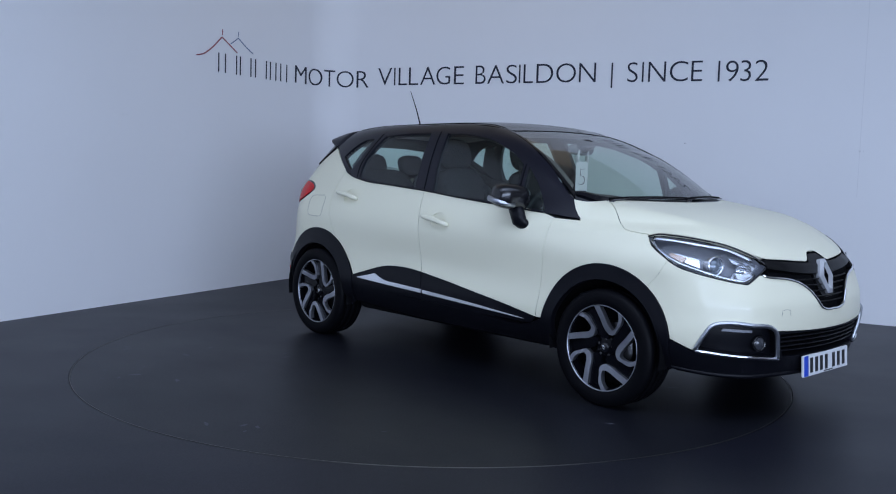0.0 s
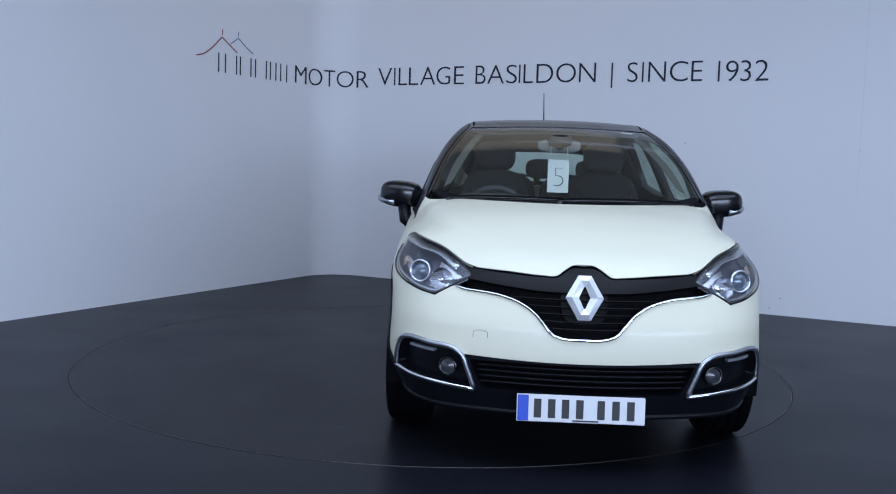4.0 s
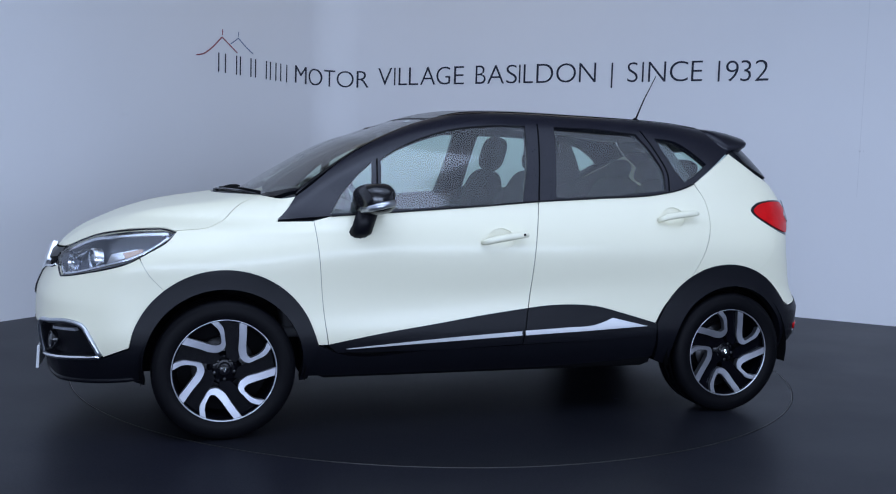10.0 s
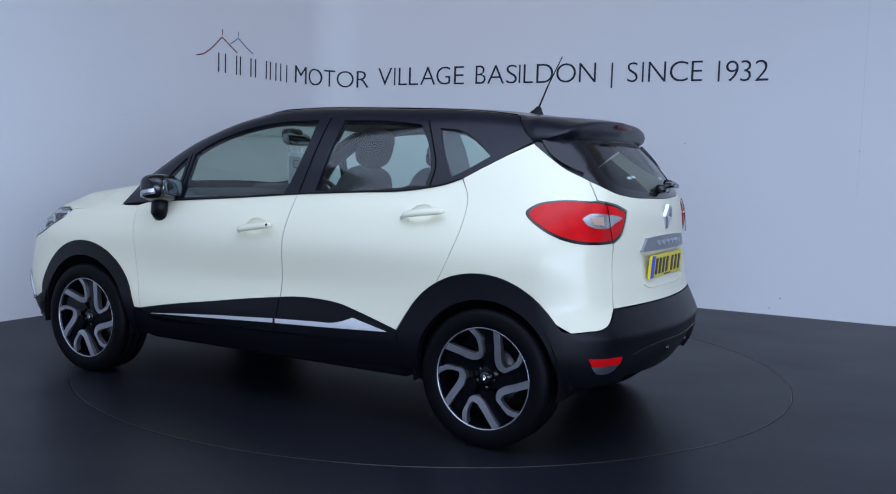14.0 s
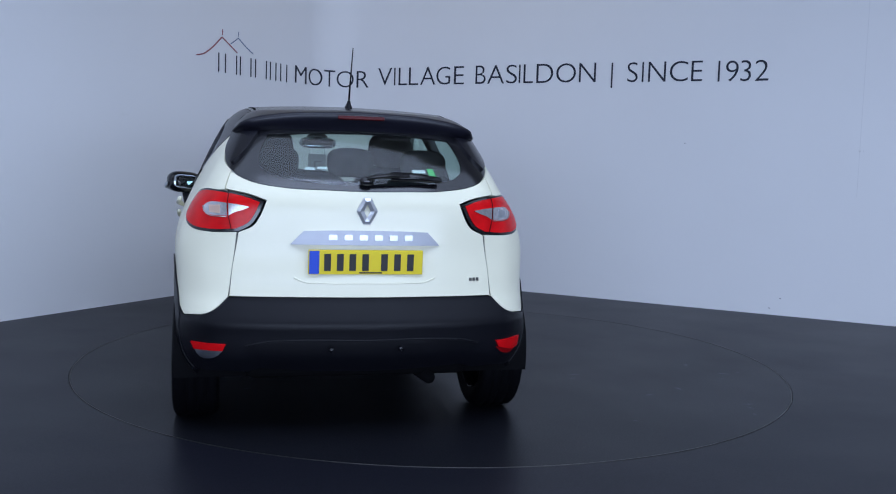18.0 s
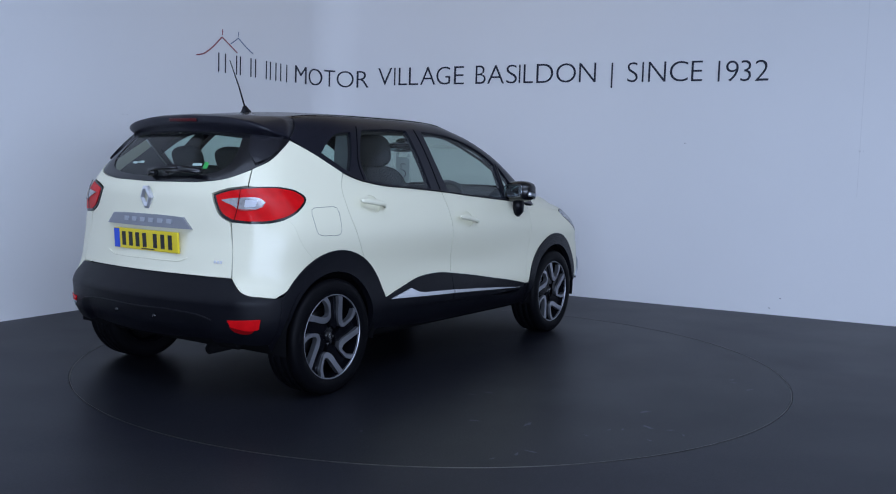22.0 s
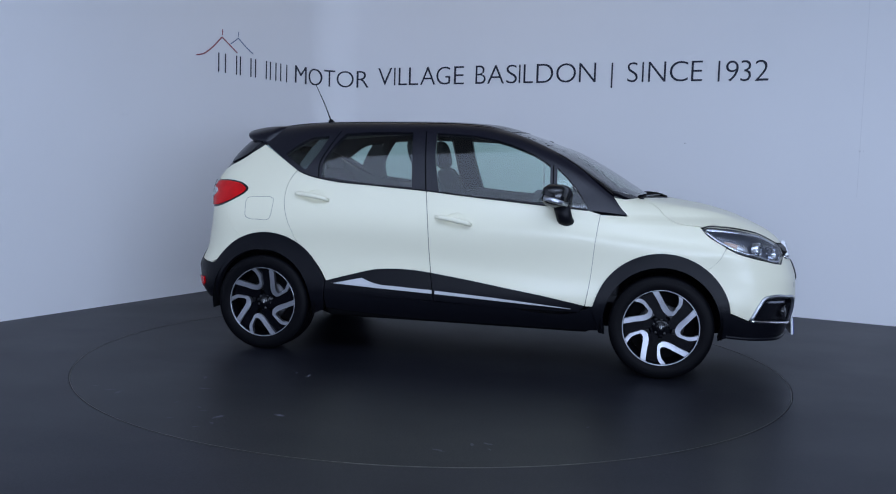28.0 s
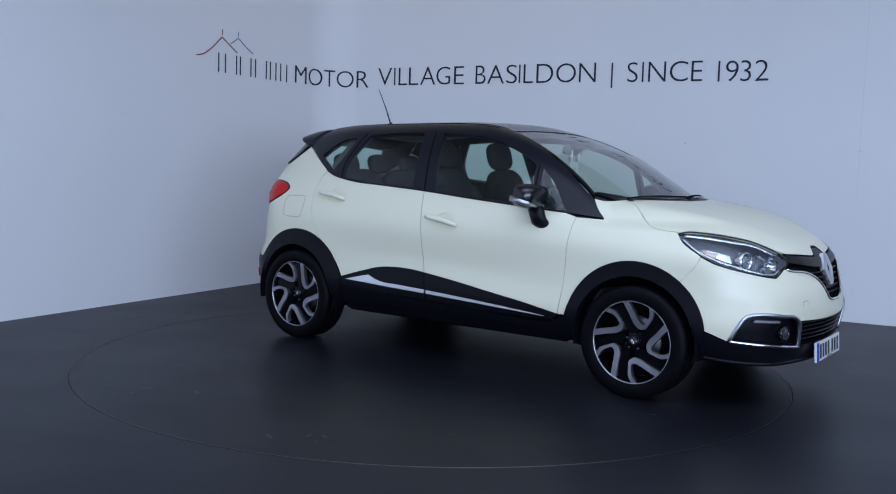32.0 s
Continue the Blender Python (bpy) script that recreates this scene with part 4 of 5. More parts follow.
    # diamond badge: plain metal lozenge with an open middle
    def lozenge(h, w, hole, t, m):
        bm = bmesh.new()
        pts = [(.34 * w, h), (w, .03 * h), (w, -.03 * h), (.34 * w, -h), (-.34 * w, -h), (-w, -.03 * h), (-w, .03 * h), (-.34 * w, h)]
        gap = [(.04 * w, hole * h), (.62 * hole * w, .01 * h), (.62 * hole * w, -.01 * h), (.04 * w, -hole * h), (-.04 * w, -hole * h), (-.62 * hole * w, -.01 * h), (-.62 * hole * w, .01 * h), (-.04 * w, hole * h)]
        o = [bm.verts.new((t * .35, x, z)) for x, z in pts]
        mid = [bm.verts.new((t, x * .55 + u * .45, z * .55 + v * .45)) for (x, z), (u, v) in zip(pts, gap)]
        i = [bm.verts.new((t * .3, x, z)) for x, z in gap]
        base = [bm.verts.new((-t, x, z)) for x, z in pts]
        for a, b in ((base, o), (o, mid), (mid, i)):
            for k in range(8):
                bm.faces.new((a[k], a[(k + 1) % 8], b[(k + 1) % 8], b[k]))
        bmesh.ops.recalc_face_normals(bm, faces=bm.faces[:])
        return moved(bm, m)
    part("badge", lozenge(.092, .076, .48, .016, pose(2.110, 0, .742, 0, -17, 0)), BADGE, car, "chrome lozenge badge", smooth=False)
    bk = [(0, .850), (3.4, .846), (5.0, .79), (5.4, .742), (3.6, .650), (0, .640)]
    panel("badge_base", "front", bk + [(-q[0], *q[1:]) for q in bk[-2:0:-1]], GRILLE_BLACK, car, off=-.016, gap=0, depth=.03)
    val = [(0, .479), (8, .480), (16, .484), (25.8, .486, 1), (24.6, .41), (23.2, .345, 1), (35, .358), (48.0, .380, 1), (53.8, .425, 1)] + as_kind("front", "side", [(1.69, .27)]) + [(46, .262), (26, .250), (0, .246)]
    inl = [(0, .470), (14, .474), (24.4, .474, 1), (23.4, .41), (22.0, .352, 1), (12, .350), (0, .348)]
    valance = panel("front_valance", "front", val + [(-q[0], *q[1:]) for q in val[-2:0:-1]], PLASTIC, car, off=.002, gap=0, holes=([*inl, *[(-q[0], *q[1:]) for q in inl[-2:0:-1]]],), depth=.05, label="black plastic lower bumper")
    panel("intake_back", "front", inl + [(-q[0], *q[1:]) for q in inl[-2:0:-1]], DARK, valance, off=-.06, gap=-.01, depth=.0)
    for z in (.452, .428, .404, .380):
        bead("intake_slat", "front", [(0, z), (12, z + .001), (23.2, z + .002)], .004, .012, PLASTIC, valance, off=-.016, both=True)
    bead("lip", "front", [(0, .254), (26, .258), (46, .268), (54, .28)], .012, .010, PLASTIC, valance, off=.0, both=True)
    # parking sensor dots, tow cover
    bead("tow_cover_line", "front", [(-24.0, .566), (-23.9, .590), (-23.4, .594), (-21.4, .594), (-20.9, .590), (-20.8, .566)], .0008, .0008, SEAM, bumper, off=.0)
    # tailgate
    gate = [(0, 1.132), (12, 1.135), (25, 1.142), (33.8, 1.164), (39.5, 1.198), (41.4, 1.211, 1), (40.9, 1.171), (40.5, 1.130, 1), (33.0, 1.108), (28.8, 1.084, 1), (29.8, 1.030), (31.8, .972), (35.5, .940, 1), (36.4, .80), (36.4, .658, 1), (18, .660), (0, .660)]
    tg = panel("tailgate", "rear", gate + [(-q[0], *q[1:]) for q in gate[-2:0:-1]], CREAM, car, step=.026, edge=.012, bulge=lambda v: -.022 * np.clip(1 - np.maximum((np.abs(v[:, 0]) - 18) / 2.5, 0), 0, 1) * np.clip(1 - np.maximum((np.abs(v[:, 1] - .815) - .065) / .02, 0), 0, 1), label="cream tailgate")
    bead("gate_fold", "rear", [(0, .722), (12, .722), (18, .728), (20.5, .745)], .003, .003, CREAM, tg, off=-.002, both=True)
    # rear window and its black surround
    rg = [(0, 1.134), (12, 1.137), (25, 1.144), (33.8, 1.166), (39.5, 1.200), (43.5, 1.230), (47.5, 1.262), (52.0, 1.320), (56.2, 1.374, 1), (54, 1.405, 1), (40, 1.425), (20, 1.430), (0, 1.432)]
    hole = [(0, 1.165), (14, 1.168), (24, 1.183), (31, 1.212), (34.0, 1.250), (35.6, 1.31), (36.4, 1.385, 1), (20, 1.402), (0, 1.408)]
    surround = panel("rear_window_surround", "rear", rg + [(-q[0], *q[1:]) for q in rg[-2:0:-1]], GLOSS_BLACK, car, off=-.003, gap=.001, holes=(hole + [(-q[0], *q[1:]) for q in hole[-2:0:-1]],), depth=.012, label="gloss black rear window surround")
    rw = panel("rear_window", "rear", hole + [(-q[0], *q[1:]) for q in hole[-2:0:-1]], WINDOW, car, off=-.006, gap=-.003, depth=.002, label="tinted rear window")
    rw.visible_shadow = False
    # roof spoiler
    def spoiler():
        """A thick visor over the rear window; its ends come down to the tips of the cream quarters."""
        k = [0, .5, .8, .88, .94, 1]
        tip = on_form("side", [(-1.340, 1.432), (-1.397, 1.382)])
        seam = on_form("top", [(-1.415, 0), (-1.400, .27), (-1.335, .45), (-1.285, .502)])
        lead = np.vstack([seam, tip]) + np.array([0, 0, .001])
        trail = np.array([(-1.618, 0, 1.498), (-1.604, .25, 1.490), (-1.582, .44, 1.468), (-1.568, .505, 1.452), (-1.545, .552, 1.436), (-1.465, .588, 1.402)])
        drop = [.056, .056, .052, .044, .026, .008]
        run = lambda v: curve(list(zip(k, v)))
        L, T, D = [run(lead[:, i]) for i in range(3)], [run(trail[:, i]) for i in range(3)], run(drop)
        bm = bmesh.new()
        rows = []
        for i in range(-40, 41):
            s, sg = abs(i) / 40, (1 if i >= 0 else -1)
            a, b = np.array([f(s) for f in L]), np.array([f(s) for f in T])
            d = float(D(s))
            mix = lambda f: a * (1 - f) + b * f + np.array([0, 0, .008 * math.sin(math.pi * f)])
            under = np.array([float(tail_line(1.40)) + .22 * b[1] ** 2 + .03, b[1] * .97, 1.396 - .010 * s])
            row = [a, mix(.3), mix(.6), mix(.9), b, b + np.array([-.003, 0, -.012 * (d / .056)]), b + np.array([.004, 0, -d * .75]), b + np.array([.016, 0, -d]),
                   (b + under) / 2 + np.array([.008, 0, -d * .5]), under if s < .97 else b + np.array([.03, -.01, -d]), a + np.array([-.01, -.012, -.02])]
            rows.append([bm.verts.new((q[0], q[1] * sg, q[2])) for q in row])
        for a, b in zip(rows, rows[1:]):
            for n in range(len(a)):
                bm.faces.new((a[n], a[(n + 1) % len(a)], b[(n + 1) % len(a)], b[n]))
        bm.faces.new(rows[0])
        bm.faces.new(rows[-1][::-1])
        bmesh.ops.recalc_face_normals(bm, faces=bm.faces[:])
        return bm
    sp = part("roof_spoiler", spoiler(), PILLAR, car, "gloss black roof spoiler")
    part("brake_light", block(.010, .22, .018, .004, (-1.6195, 0, 1.472)), BRAKE_RED, sp, "dark red high brake light")
    for sd in (1, -1):
        panel("side_blade", "rear", [(42.6, 1.242, 1), (40.2, 1.30), (40.0, 1.39, 1), (53.5, 1.39, 1), (51.0, 1.322), (46.4, 1.268)], BLACK_PAINT, sp, side=sd, off=.010, gap=0, depth=.015, label="slim black blade beside the rear window")
    # aerial
    aer = part("aerial_base", moved(turned([(.0001, .040), (.009, .038), (.016, .020), (.026, .004), (.030, -.012)], 20, "z"), pose(-1.145, 0, 1.545, 0, -14, 0) @ Matrix.Diagonal((1.5, .75, 1, 1))), PLASTIC, car, "thin black roof aerial")
    part("aerial_mast", swept([(-1.148, 0, 1.565), (-1.20, 0, 1.69), (-1.275, 0, 1.838)], .0055, n=8, taper=lambda t: 1 - .55 * t), PLASTIC, aer)
    # tailgate fittings
    bar_o = [(22.0, .892, 1), (18.4, .952, 1), (10, .957), (0, .958)]
    bp = panel("boot_bar", "rear", bar_o + [(-q[0], *q[1:]) for q in bar_o[-2::-1]], BRUSHED, tg, off=.014, gap=0, depth=.03, label="brushed metal bar above the plate")
    for i in range(6):
        a = 11.2 - i * 4.5
        panel("raised_bar", "rear", [(a, .915, 1), (a, .938, 1), (a - 2.4, .938, 1), (a - 2.4, .915, 1)], SATIN, tg, off=.018, gap=0, depth=.006, step=.03)
    part("badge", lozenge(.060, .047, .48, .012, pose(-1.862, 0, 1.047, 0, 6, 180)), BADGE, car, "chrome lozenge badge", smooth=False)
    for a in (-30.6, -31.6, -32.6):
        panel("small_bar", "rear", [(a, .727, 1), (a, .742, 1), (a - .8, .742, 1), (a - .8, .727, 1)], CHROME, tg, off=.003, gap=0, depth=.004, step=.03)
    # rear bumper
    rb = [(0, .656), (18, .656), (36.5, .653, 1), (37.2, .634), (39.4, .590), (41.0, .577), (45.0, .567), (48.6, .560)] + as_kind("rear", "side", [(-1.632, .578)])[:1] + as_kind("rear", "side", [(-1.660, .32)])[:1] + [(44, .315), (36, .325), (30, .318), (0, .30)]
    rb[8], rb[9] = (*rb[8], 1), (*rb[9], 1)
    rbp = panel("rear_bumper", "rear", rb + [(-q[0], *q[1:]) for q in rb[-2:0:-1]], PLASTIC, car, off=.004, gap=.001, depth=.05, label="black plastic rear bumper",
                bulge=lambda v: -.030 * np.clip((.470 - .012 * np.clip((np.abs(v[:, 0]) - 24) / 4, 0, 1) - v[:, 1]) / .012, 0, 1) * np.clip((32 - np.abs(v[:, 0])) / 3, 0, 1), step=.02)
    bead("bumper_fold", "rear", [(0, .474), (20, .474), (27, .464), (31, .445)], .004, .005, PLASTIC, rbp, off=.004, both=True)
    for a in (9.5, -9.5):
        part("sensor", moved(turned([(.0001, .004), (.010, .003), (.011, -.006)], 16, "z"), Matrix.Translation(on_form("rear", [(a, .43)])[0]) @ Vector((-1, .15 * (1 if a > 0 else -1), 0)).to_track_quat("Z", "Y").to_matrix().to_4x4()), GLOSS_BLACK, rbp)


# ---------------------------------------------------------------- number plates: plain bars instead of characters
def number_plate(m, face, label):
    pl = part("number_plate", moved(block(.014, .520, .111, .003), m), face, car, label, smooth=False)
    part("plate_band", moved(block(.003, .044, .105, .001, (.0085, -.234, 0)), m), PLATE_BLUE, pl, smooth=False)
    for i, y in enumerate((-.175, -.118, -.062, -.004, .082, .142, .202)):
        part("plate_bar", moved(block(.003, .030, .077, .001, (.0085, y, 0)), m), PLATE_INK, pl, smooth=False)
    part("plate_note", moved(block(.002, .105, .006, .0005, (.0082, .02, -.047)), m), PLATE_INK, pl, smooth=False)


number_plate(pose(2.138, 0, .290, 0, -4, 0), PLATE_WHITE, "white number plate with a blue band and dark bars")
number_plate(pose(-1.864, 0, .816, 0, 4, 180), PLATE_YELLOW, "yellow number plate with a blue band and dark bars")


# ---------------------------------------------------------------- wheels
def u_spoke(t0, t1, mirror):
    """The bright loop of one wheel opening."""
    outer = [(18, 1.0, 1), (25.5, .70), (42, .43), (58, .385), (75, .47), (74, .66), (72, .845), (66.0, 1.0, 1)]
    inner = [(58.5, 1.0, 1), (65.5, .82), (67.5, .66), (66, .545), (57, .53), (45, .61), (35, .77), (27, 1.0, 1)]
    xy = lambda l: [(-q[1] * .226 * math.sin(math.radians(q[0])), q[1] * .226 * math.cos(math.radians(q[0])), *q[2:]) for q in l]
    line = rounded_line(xy(outer) + xy(inner), .010)
    v, tri, rings = filled([line], .02)
    bm = bmesh.new()
    dish = lambda q: t1 - .020 * (1 - min(1, math.hypot(*q) / .226)) ** 1.2
    top = [bm.verts.new((q[0], dish(q), q[1])) for q in v]
    for t in tri:
        bm.faces.new([top[i] for i in t])
    r = rings[0]
    low = [bm.verts.new((v[i][0], dish(v[i]) - t0, v[i][1])) for i in r]
    for i in range(len(r)):
        j = (i + 1) % len(r)
        if r[i] != r[j]:
            bm.faces.new((top[r[i]], top[r[j]], low[j], low[i]))
    bmesh.ops.recalc_face_normals(bm, faces=bm.faces[:])
    return bm


def dark_spoke(t1):
    pts = [(-6, .99, 1), (0, .84), (2, .66), (3, .45), (12, .25, 1), (60, .25, 1), (50, .42), (30, .66), (20, .99, 1)]
    line = rounded_line([(-q[1] * .226 * math.sin(math.radians(q[0])), q[1] * .226 * math.cos(math.radians(q[0])), *q[2:]) for q in pts], .015)
    v, tri, rings = filled([line], .03)
    bm = bmesh.new()
    top = [bm.verts.new((q[0], t1, q[1])) for q in v]
    for t in tri:
        bm.faces.new([top[i] for i in t])
    r = rings[0]
    low = [bm.verts.new((v[i][0], t1 - .045, v[i][1])) for i in r]
    for i in range(len(r)):
        j = (i + 1) % len(r)
        bm.faces.new((top[r[i]], top[r[j]], low[j], low[i]))
    bmesh.ops.recalc_face_normals(bm, faces=bm.faces[:])
    return bm


def make_wheel(name, x, sd, spin):
    """A wheel whose outer face looks along +y of its own space."""
    w = new(name)
    w.parent = car
    w.matrix_local = pose(x, sd * .745, .318, 0, 0, 0 if sd > 0 else 180) @ pose(0, 0, 0, 0, spin, 0)
    w["label"] = "alloy wheel with five bright looped spokes and black tyre"
    R = .318
    part("tyre", turned([(.222, .098), (.236, .106), (.262, .112), (.288, .111), (.306, .104), (.316, .092), (R - .001, .078), (R, .052), (R - .004, .050), (R - .004, .045), (R, .043), (R, .004), (R - .005, .002), (R - .005, -.004), (R, -.006),
                         (R, -.043), (R - .004, -.045), (R - .004, -.050), (R, -.052), (R - .003, -.085), (.30, -.102), (.262, -.108), (.222, -.09)], 72), RUBBER, w, "black tyre with ribbed tread")
    part("rim_lip", turned([(.2235, .090), (.2315, .101), (.2328, .103), (.2315, .105), (.2275, .1035), (.2245, .094), (.2235, .09)], 72), MACHINED, w, "bright rim edge")
    part("barrel", turned([(.2235, .094), (.216, .06), (.205, .0), (.205, -.09), (.222, -.095)], 60), WHEEL_BLACK, w)
    part("brake_disc", turned([(.06, .015), (.140, .015), (.142, .010), (.142, -.010), (.06, -.010)], 48), DISC, w)
    part("well_back", turned([(.0001, -.02), (.205, -.02)], 40), DARK, w)
    part("hub", turned([(.0001, .072), (.026, .071), (.030, .066), (.036, .066), (.062, .060), (.074, .046), (.076, .0)], 40), WHEEL_BLACK, w)
    cap = part("hub_cap", turned([(.0001, .078), (.022, .0765), (.027, .072), (.027, .06)], 32), GLOSS_BLACK, w, "round black hub cap")
    part("cap_mark", moved(lozenge(.013, .009, .4, .002, Matrix.Identity(4)), Matrix.Translation((0, .0785, 0)) @ pose(0, 0, 0, 0, 0, 90)), CHROME, w, smooth=False)
    for i in range(5):
        turn = pose(0, 0, 0, 0, -72 * i, 0)
        part("spoke", moved(u_spoke(.030, .100, 0), turn), MACHINED, w, "bright machined spoke loop", smooth=False)
        part("spoke_web", moved(dark_spoke(.078), turn), WHEEL_BLACK, w, smooth=False)
        part("wheel_bolt", moved(turned([(.0001, .066), (.008, .066), (.009, .05)], 10), pose(.046 * math.sin(math.radians(72 * i + 36)), 0, .046 * math.cos(math.radians(72 * i + 36)))), DISC, w)
    return w


make_wheel("wheel", 1.303, 1, 2)
make_wheel("wheel", -1.303, 1, 6)
make_wheel("wheel", 1.303, -1, 33)
make_wheel("wheel", -1.303, -1, 7)

# wheel housings and underbody
for x in (1.303, -1.303):
    for sd in (1, -1):
        bm = bmesh.new()
        rows = []
        for i in range(21):
            a = math.radians(-12 + 204 * i / 20)
            rows.append([bm.verts.new((x + .365 * math.cos(a), sd * y, .335 + .365 * math.sin(a))) for y in (.50, .845)])
        for a, b in zip(rows, rows[1:]):
            bm.faces.new((a[0], a[1], b[1], b[0]))
        bm.faces.new([r[0] for r in rows])
        part("wheel_housing", bm, DARK, car)
part("underbody", joined(block(3.55, 1.06, .22, .04, (.08, 0, .36)), block(1.78, 1.58, .20, .05, (0, 0, .345))), DARK, car)
part("engine_block", block(.75, 1.0, .42, .06, (1.50, 0, .56)), DARK, car)
part("exhaust", swept([(-.6, -.25, .24), (-1.2, -.28, .24), (-1.72, -.34, .245)], .03, n=12), DARK, car)
part("rear_axle", swept([(-1.30, -.66, .30), (-1.22, -.4, .29), (-1.22, .4, .29), (-1.30, .66, .30)], .045, n=10), DARK, car)

# ---------------------------------------------------------------- cabin
for sd in (1, -1):
    panel("door_trim", "side", [(1.05, .97, 1), (.828, 1.018), (-.2, 1.102), (-.9, 1.153), (-1.1, 1.203), (-1.35, 1.345, 1), (-1.60, 1.10), (-1.62, .86, 1), (-1.30, .845), (-.98, .80), (-.86, .70), (-.80, .52, 1), (0, .40), (.78, .45, 1), (.84, .70), (.96, .84), (1.05, .86, 1)], TRIM, car, side=sd, off=-.030, depth=.002, step=.06, label="dark inner door lining")
for sd in (1, -1):
    panel("pillar_trim", "top", [(.925, sd * .655, 1), (.75, sd * .612), (.50, sd * .540), (.31, sd * .490, 1), (.30, sd * .440, 1), (.50, sd * .492), (.75, sd * .560), (.90, sd * .610, 1)], PILLAR_LINING, car, off=-.045, depth=.004, step=.06, label="pale inner pillar lining")
for sd in (1, -1):
    panel("pillar_trim", "side", [(-.93, 1.445, 1), (-1.015, 1.435, 1), (-1.065, 1.365), (-1.125, 1.262, 1), (-1.05, 1.19), (-.93, 1.17, 1)], TRIM, car, side=sd, off=-.035, depth=.003, step=.06, label="dark inner pillar lining")
part("cabin_floor", block(2.9, 1.40, .05, .01, (-.35, 0, .46)), TRIM, car)
part("boot_floor", block(.62, 1.10, .05, .01, (-1.48, 0, .66)), TRIM, car)
part("parcel_shelf", block(.42, 1.06, .03, .012, (-1.50, 0, 1.00)), TRIM, car)
part("bulkhead", block(.06, 1.38, .62, .02, (1.00, 0, .76)), TRIM, car)
dash = part("dashboard", joined(pillow(.56, 1.36, .30, 4.0, (.86, 0, .935)), pillow(.34, .50, .09, 3, (.80, -.36, 1.075)), block(.30, .26, .46, .04, (.70, 0, .72))), TRIM, car, "dark moulded dashboard")
part("dash_screen", block(.02, .22, .14, .01, (.60, 0, .93)), GLOSS_BLACK, dash)
steer = part("steering_wheel", moved(turned([(.176 + .016 * math.cos(a * math.pi / 5), .016 * math.sin(a * math.pi / 5)) for a in range(11)], 40, "z"), pose(.46, -.36, .985, 0, -66, 0)), TRIM, car, "dark steering wheel")
part("steering_hub", joined(moved(pillow(.30, .09, .03, 3), pose(.465, -.36, .985, 0, -66, 90)), moved(pillow(.13, .13, .06, 3), pose(.475, -.36, .98, 0, -66, 0))), TRIM, steer)


def seat(x, y, w, recl, name="front_seat"):
    s = new(name)
    s.parent = car
    s["label"] = "dark fabric car seat with headrest"
    part("cushion", joined(pillow(.52, w, .18, 3.4, (x + .06, y, .62)), pillow(.46, .10, .20, 3, (x + .05, y + w / 2 - .04, .65)), pillow(.46, .10, .20, 3, (x + .05, y - w / 2 + .04, .65))), SEAT, s)
    m = Matrix.Translation((x - .20, y, .66)) @ pose(0, 0, 0, 0, -recl, 0)
    part("backrest", moved(joined(pillow(.16, w * .92, .66, 3.4, (0, 0, .28)), pillow(.20, .10, .50, 3, (.02, w / 2 - .07, .24)), pillow(.20, .10, .50, 3, (.02, -w / 2 + .07, .24))), m), SEAT, s)
    part("headrest", moved(pillow(.11, .27, .21, 3.0, (.0, 0, .712)), m), SEAT, s, "padded headrest")
    for dy in (-.05, .05):
        part("headrest_post", moved(swept([(0, dy, .56), (0, dy, .68)], .006), m), SATIN, s)
    return s


seat(.02, .36, .50, 16)
seat(.02, -.36, .50, 16)
bench = new("rear_bench")
bench.parent = car
bench["label"] = "dark fabric rear bench with three headrests"
part("cushion", pillow(.52, 1.22, .18, 4, (-.78, 0, .66)), SEAT, bench)
m = Matrix.Translation((-1.04, 0, .68)) @ pose(0, 0, 0, 0, -20, 0)
part("backrest", moved(joined(pillow(.15, .64, .60, 4, (0, .30, .27)), pillow(.15, .56, .60, 4, (0, -.32, .27))), m), SEAT, bench)
for y in (-.38, 0, .38):
    part("headrest", moved(pillow(.09, .24, .15, 3, (0, y, .62)), m), SEAT, bench)
# rear view mirror, hanging number card, stickers
rv = part("cabin_mirror", moved(pillow(.040, .25, .075, 3.2), pose(.44, 0, 1.395, 0, 8, 0)), mat("mirror_shell", (.20, .21, .22), .5), car, "grey cabin mirror on a black foot")
part("mirror_foot", joined(moved(pillow(.10, .15, .075, 2.5), pose(.475, 0, 1.425)), moved(pillow(.04, .05, .06, 2.5), pose(.468, 0, 1.400))), GLOSS_BLACK, rv, "black sensor dome")
part("mirror_pane", moved(block(.004, .205, .05, .001), pose(.419, 0, 1.393, 0, 8, 0)), MIRROR, rv)
card = tagged(new("hanging_card"), "white card with a number hung from the cabin mirror", "price card")
part("card_sheet", moved(block(.002, .122, .190, 0), pose(.452, 0, 1.222, 0, 0, 0)), WHITE_CARD, card, smooth=False)
part("card_loop", swept([(.452, -.050, 1.310), (.452, -.050, 1.35), (.452, -.046, 1.40), (.452, 0, 1.432), (.452, .046, 1.40), (.452, .050, 1.35), (.452, .050, 1.310)], .002, .017, n=6, up=(1, 0, 0)), WHITE_CARD, card)
for face, turn in ((.4545, 90), (.4495, -90)):
    d = part_mesh("digit", glyph("5", .062, .105, .001, -.035), INK, card, smooth=False)
    d.matrix_local = Matrix.Translation((face, 0, 1.165)) @ pose(0, 0, 0, 90, 0, turn) @ Matrix.Translation((-.031, 0, 0))
panel("screen_sticker", "top", [(.36, .43, 1), (.36, .36, 1), (.385, .36, 1), (.385, .43, 1)], PEARL, screen, off=-.002, gap=0, depth=.001)
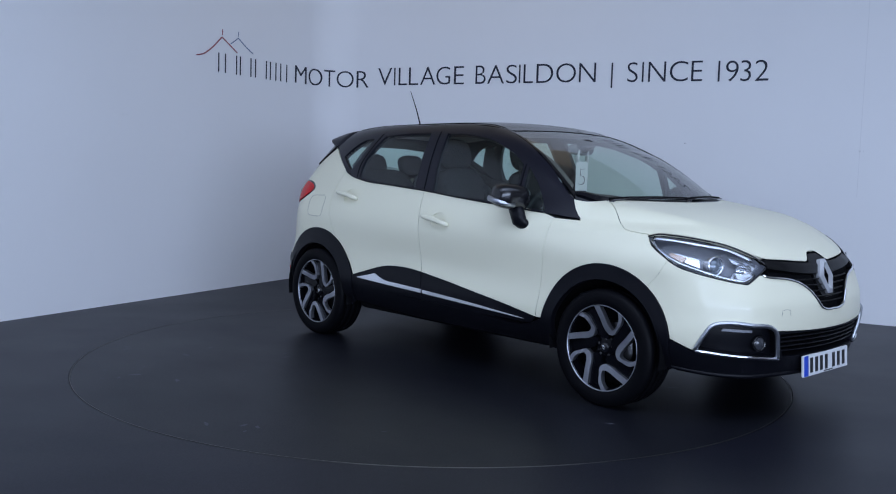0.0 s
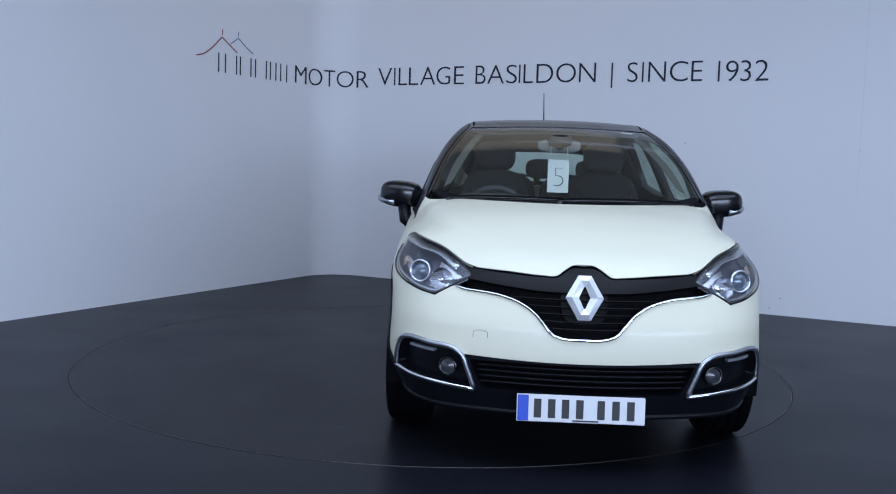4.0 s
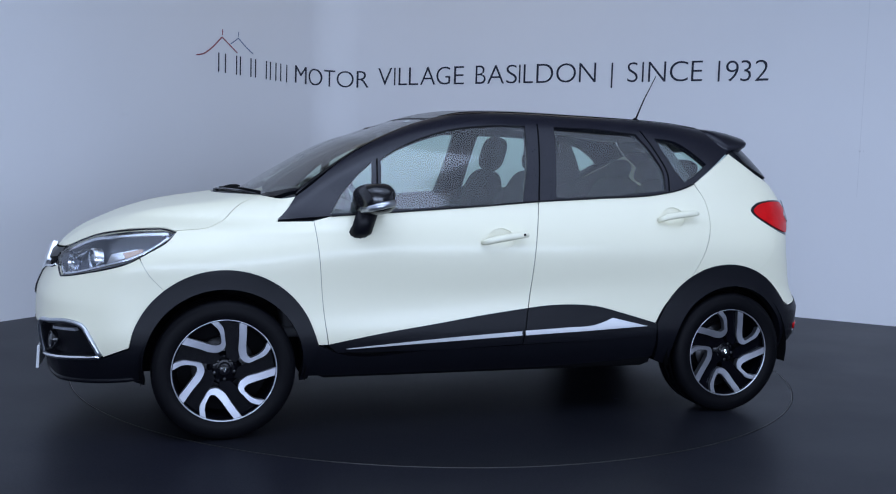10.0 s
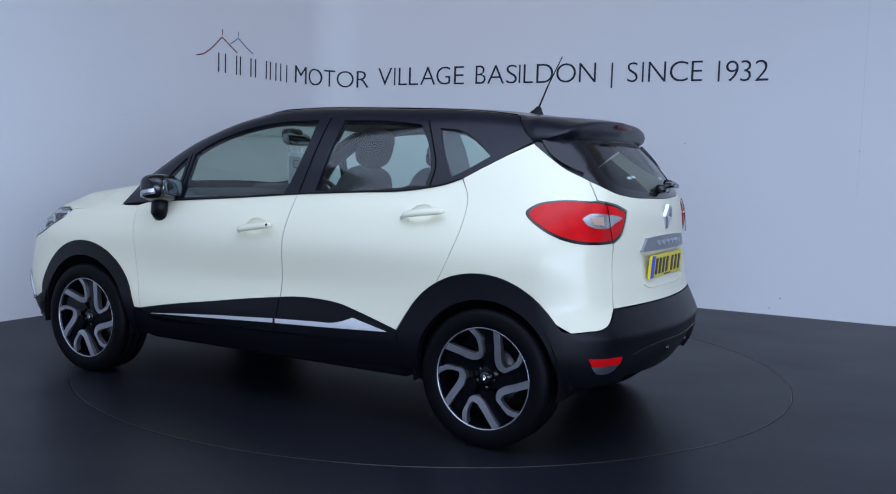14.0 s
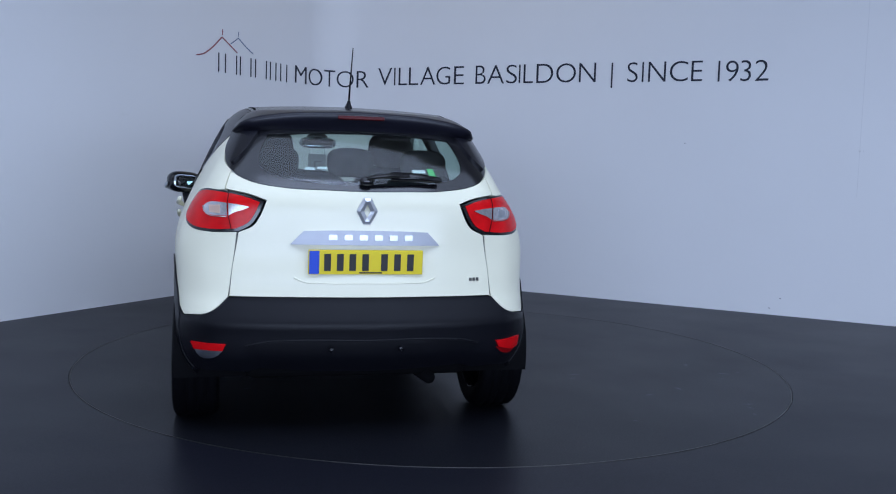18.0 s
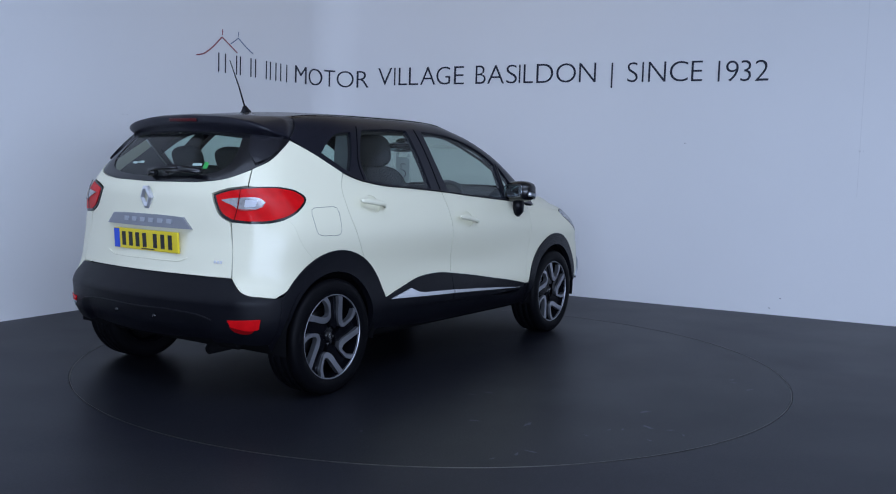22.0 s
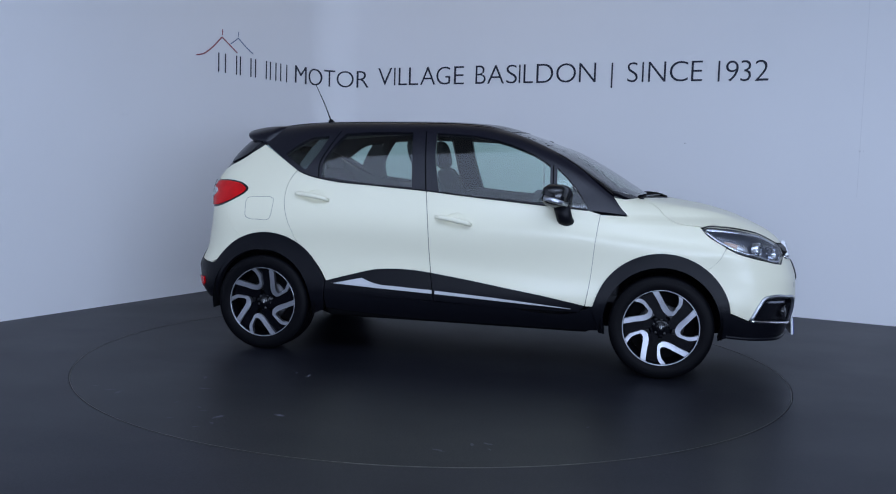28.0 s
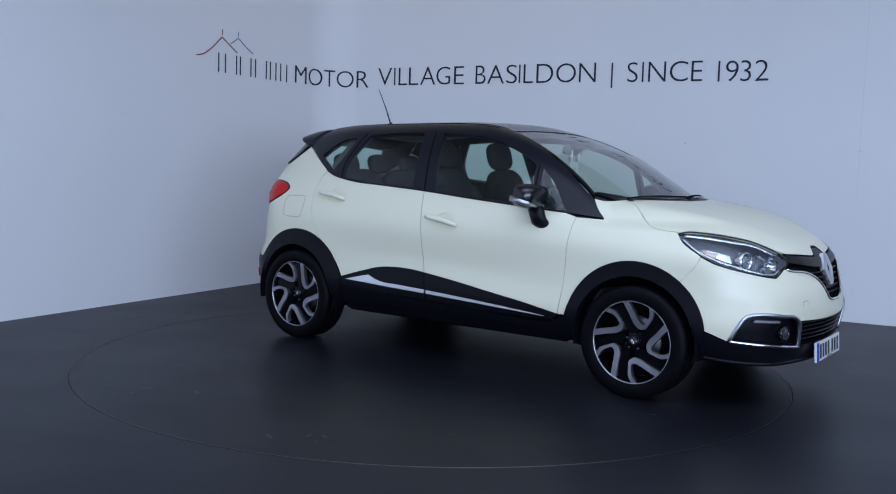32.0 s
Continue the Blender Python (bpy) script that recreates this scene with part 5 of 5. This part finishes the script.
for y0, z0, w, h, mm in ((.26, 1.235, .05, .012, PEARL), (.20, 1.24, .05, .012, PEARL), (-.27, 1.235, .07, .014, PEARL), (-.335, 1.232, .035, .035, GREEN)):
    a0, a1 = (math.degrees(math.atan2(v, .78)) for v in (y0 - w / 2, y0 + w / 2))
    panel("window_sticker", "rear", [(a0, z0 - h / 2, 1), (a1, z0 - h / 2, 1), (a1, z0 + h / 2, 1), (a0, z0 + h / 2, 1)], mm, rw, off=-.009, gap=0, depth=.0)
# windscreen wipers
for y0, y1, x0, x1 in ((-.05, .56, 1.296, 1.150), (-.60, -.02, 1.150, 1.275)):
    a = on_form("top", [(x0, y0), (x0 * .75 + x1 * .25 + .0, y0 * .75 + y1 * .25), (x0 * .4 + x1 * .6 + .0, y0 * .4 + y1 * .6), (x1, y1)]) + np.array([0, 0, .007])
    wp = part("wiper", swept(a, .009, .006, n=8, taper=lambda t: 1.1 - .5 * t), GLOSS_BLACK, car, "black windscreen wiper")
    part("wiper_blade", swept(a + np.array([-.02, 0, .004]), .007, .010, n=6), DARK, wp)
    part("wiper_pivot", moved(turned([(.0001, .016), (.014, .013), (.018, -.01)], 16, "z"), Matrix.Translation(a[0] - np.array([0, 0, .011]))), GLOSS_BLACK, wp)
a = on_form("rear", [(0, 1.170), (-8, 1.186), (-16, 1.186), (-24, 1.176)])
n_ = slope_of(a)
rwp = part("rear_wiper", swept(a[1:] + n_[1:] * .030, .022, .018, n=10, up=[tuple(q) for q in n_[1:]], taper=lambda t: 1.1 - .45 * t), GLOSS_BLACK, car, "short black rear wiper")
part("rear_wiper_arm", joined(moved(pillow(.055, .06, .045, 2.4), Matrix.Translation(a[0] + n_[0] * .018)), swept([a[0] + n_[0] * .04, a[1] * .6 + a[0] * .4 + n_[0] * .046, a[1] * .3 + a[2] * .7 + n_[1] * .04], .020, .010, n=8)), GLOSS_BLACK, rwp)
# fuel flap on the car's right
p, m_ = line_on("side", [(-1.275, 1.024), (-1.35, 1.021), (-1.415, 1.018), (-1.438, 1.010), (-1.446, .990), (-1.444, .94), (-1.440, .905), (-1.432, .884), (-1.412, .876), (-1.34, .872), (-1.285, .871), (-1.262, .878), (-1.252, .898), (-1.247, .95), (-1.244, .990), (-1.250, 1.014), (-1.277, 1.024)], .0002, side=-1)
part("fuel_flap_line", swept(p, .0013, .0008, n=6, up=[tuple(q) for q in m_]), SEAM, car, "outline of the fuel flap")

# ---------------------------------------------------------------- what moves
TURN = [(0, -47.21), (1, -58.21), (2, -70.07), (3, -81.5), (4, -93.0), (5, -104.63), (6, -116.39), (7, -128.14), (8, -139.95), (9, -151.75), (10, -163.2), (11, -174.8), (12, -186.5), (13, -198.28), (14, -209.98), (15, -221.7), (16, -233.3),
        (17, -245.0), (18, -256.88), (19, -268.76), (20, -280.57), (21, -292.35), (22, -304.07), (23, -315.7), (24, -327.2), (25, -338.7), (26, -350.2), (27, -361.8), (28, -373.45), (28.5, -379.2), (29, -385.0), (29.5, -390.3), (30, -394.15),
        (30.5, -395.95), (31, -396.4), (32, -396.4)]
OFFSET = Vector((.1426, .7252, 0))


def motions():
    walk(turntable, [(t, pose(0, 0, 0, 0, 0, a)) for t, a in TURN])
    for carried in (car, card):
        walk(carried, [(t, Matrix.Translation((Euler((0, 0, radians(a))).to_matrix() @ OFFSET)) @ pose(0, 0, 0, 0, 0, a)) for t, a in TURN])


motions()
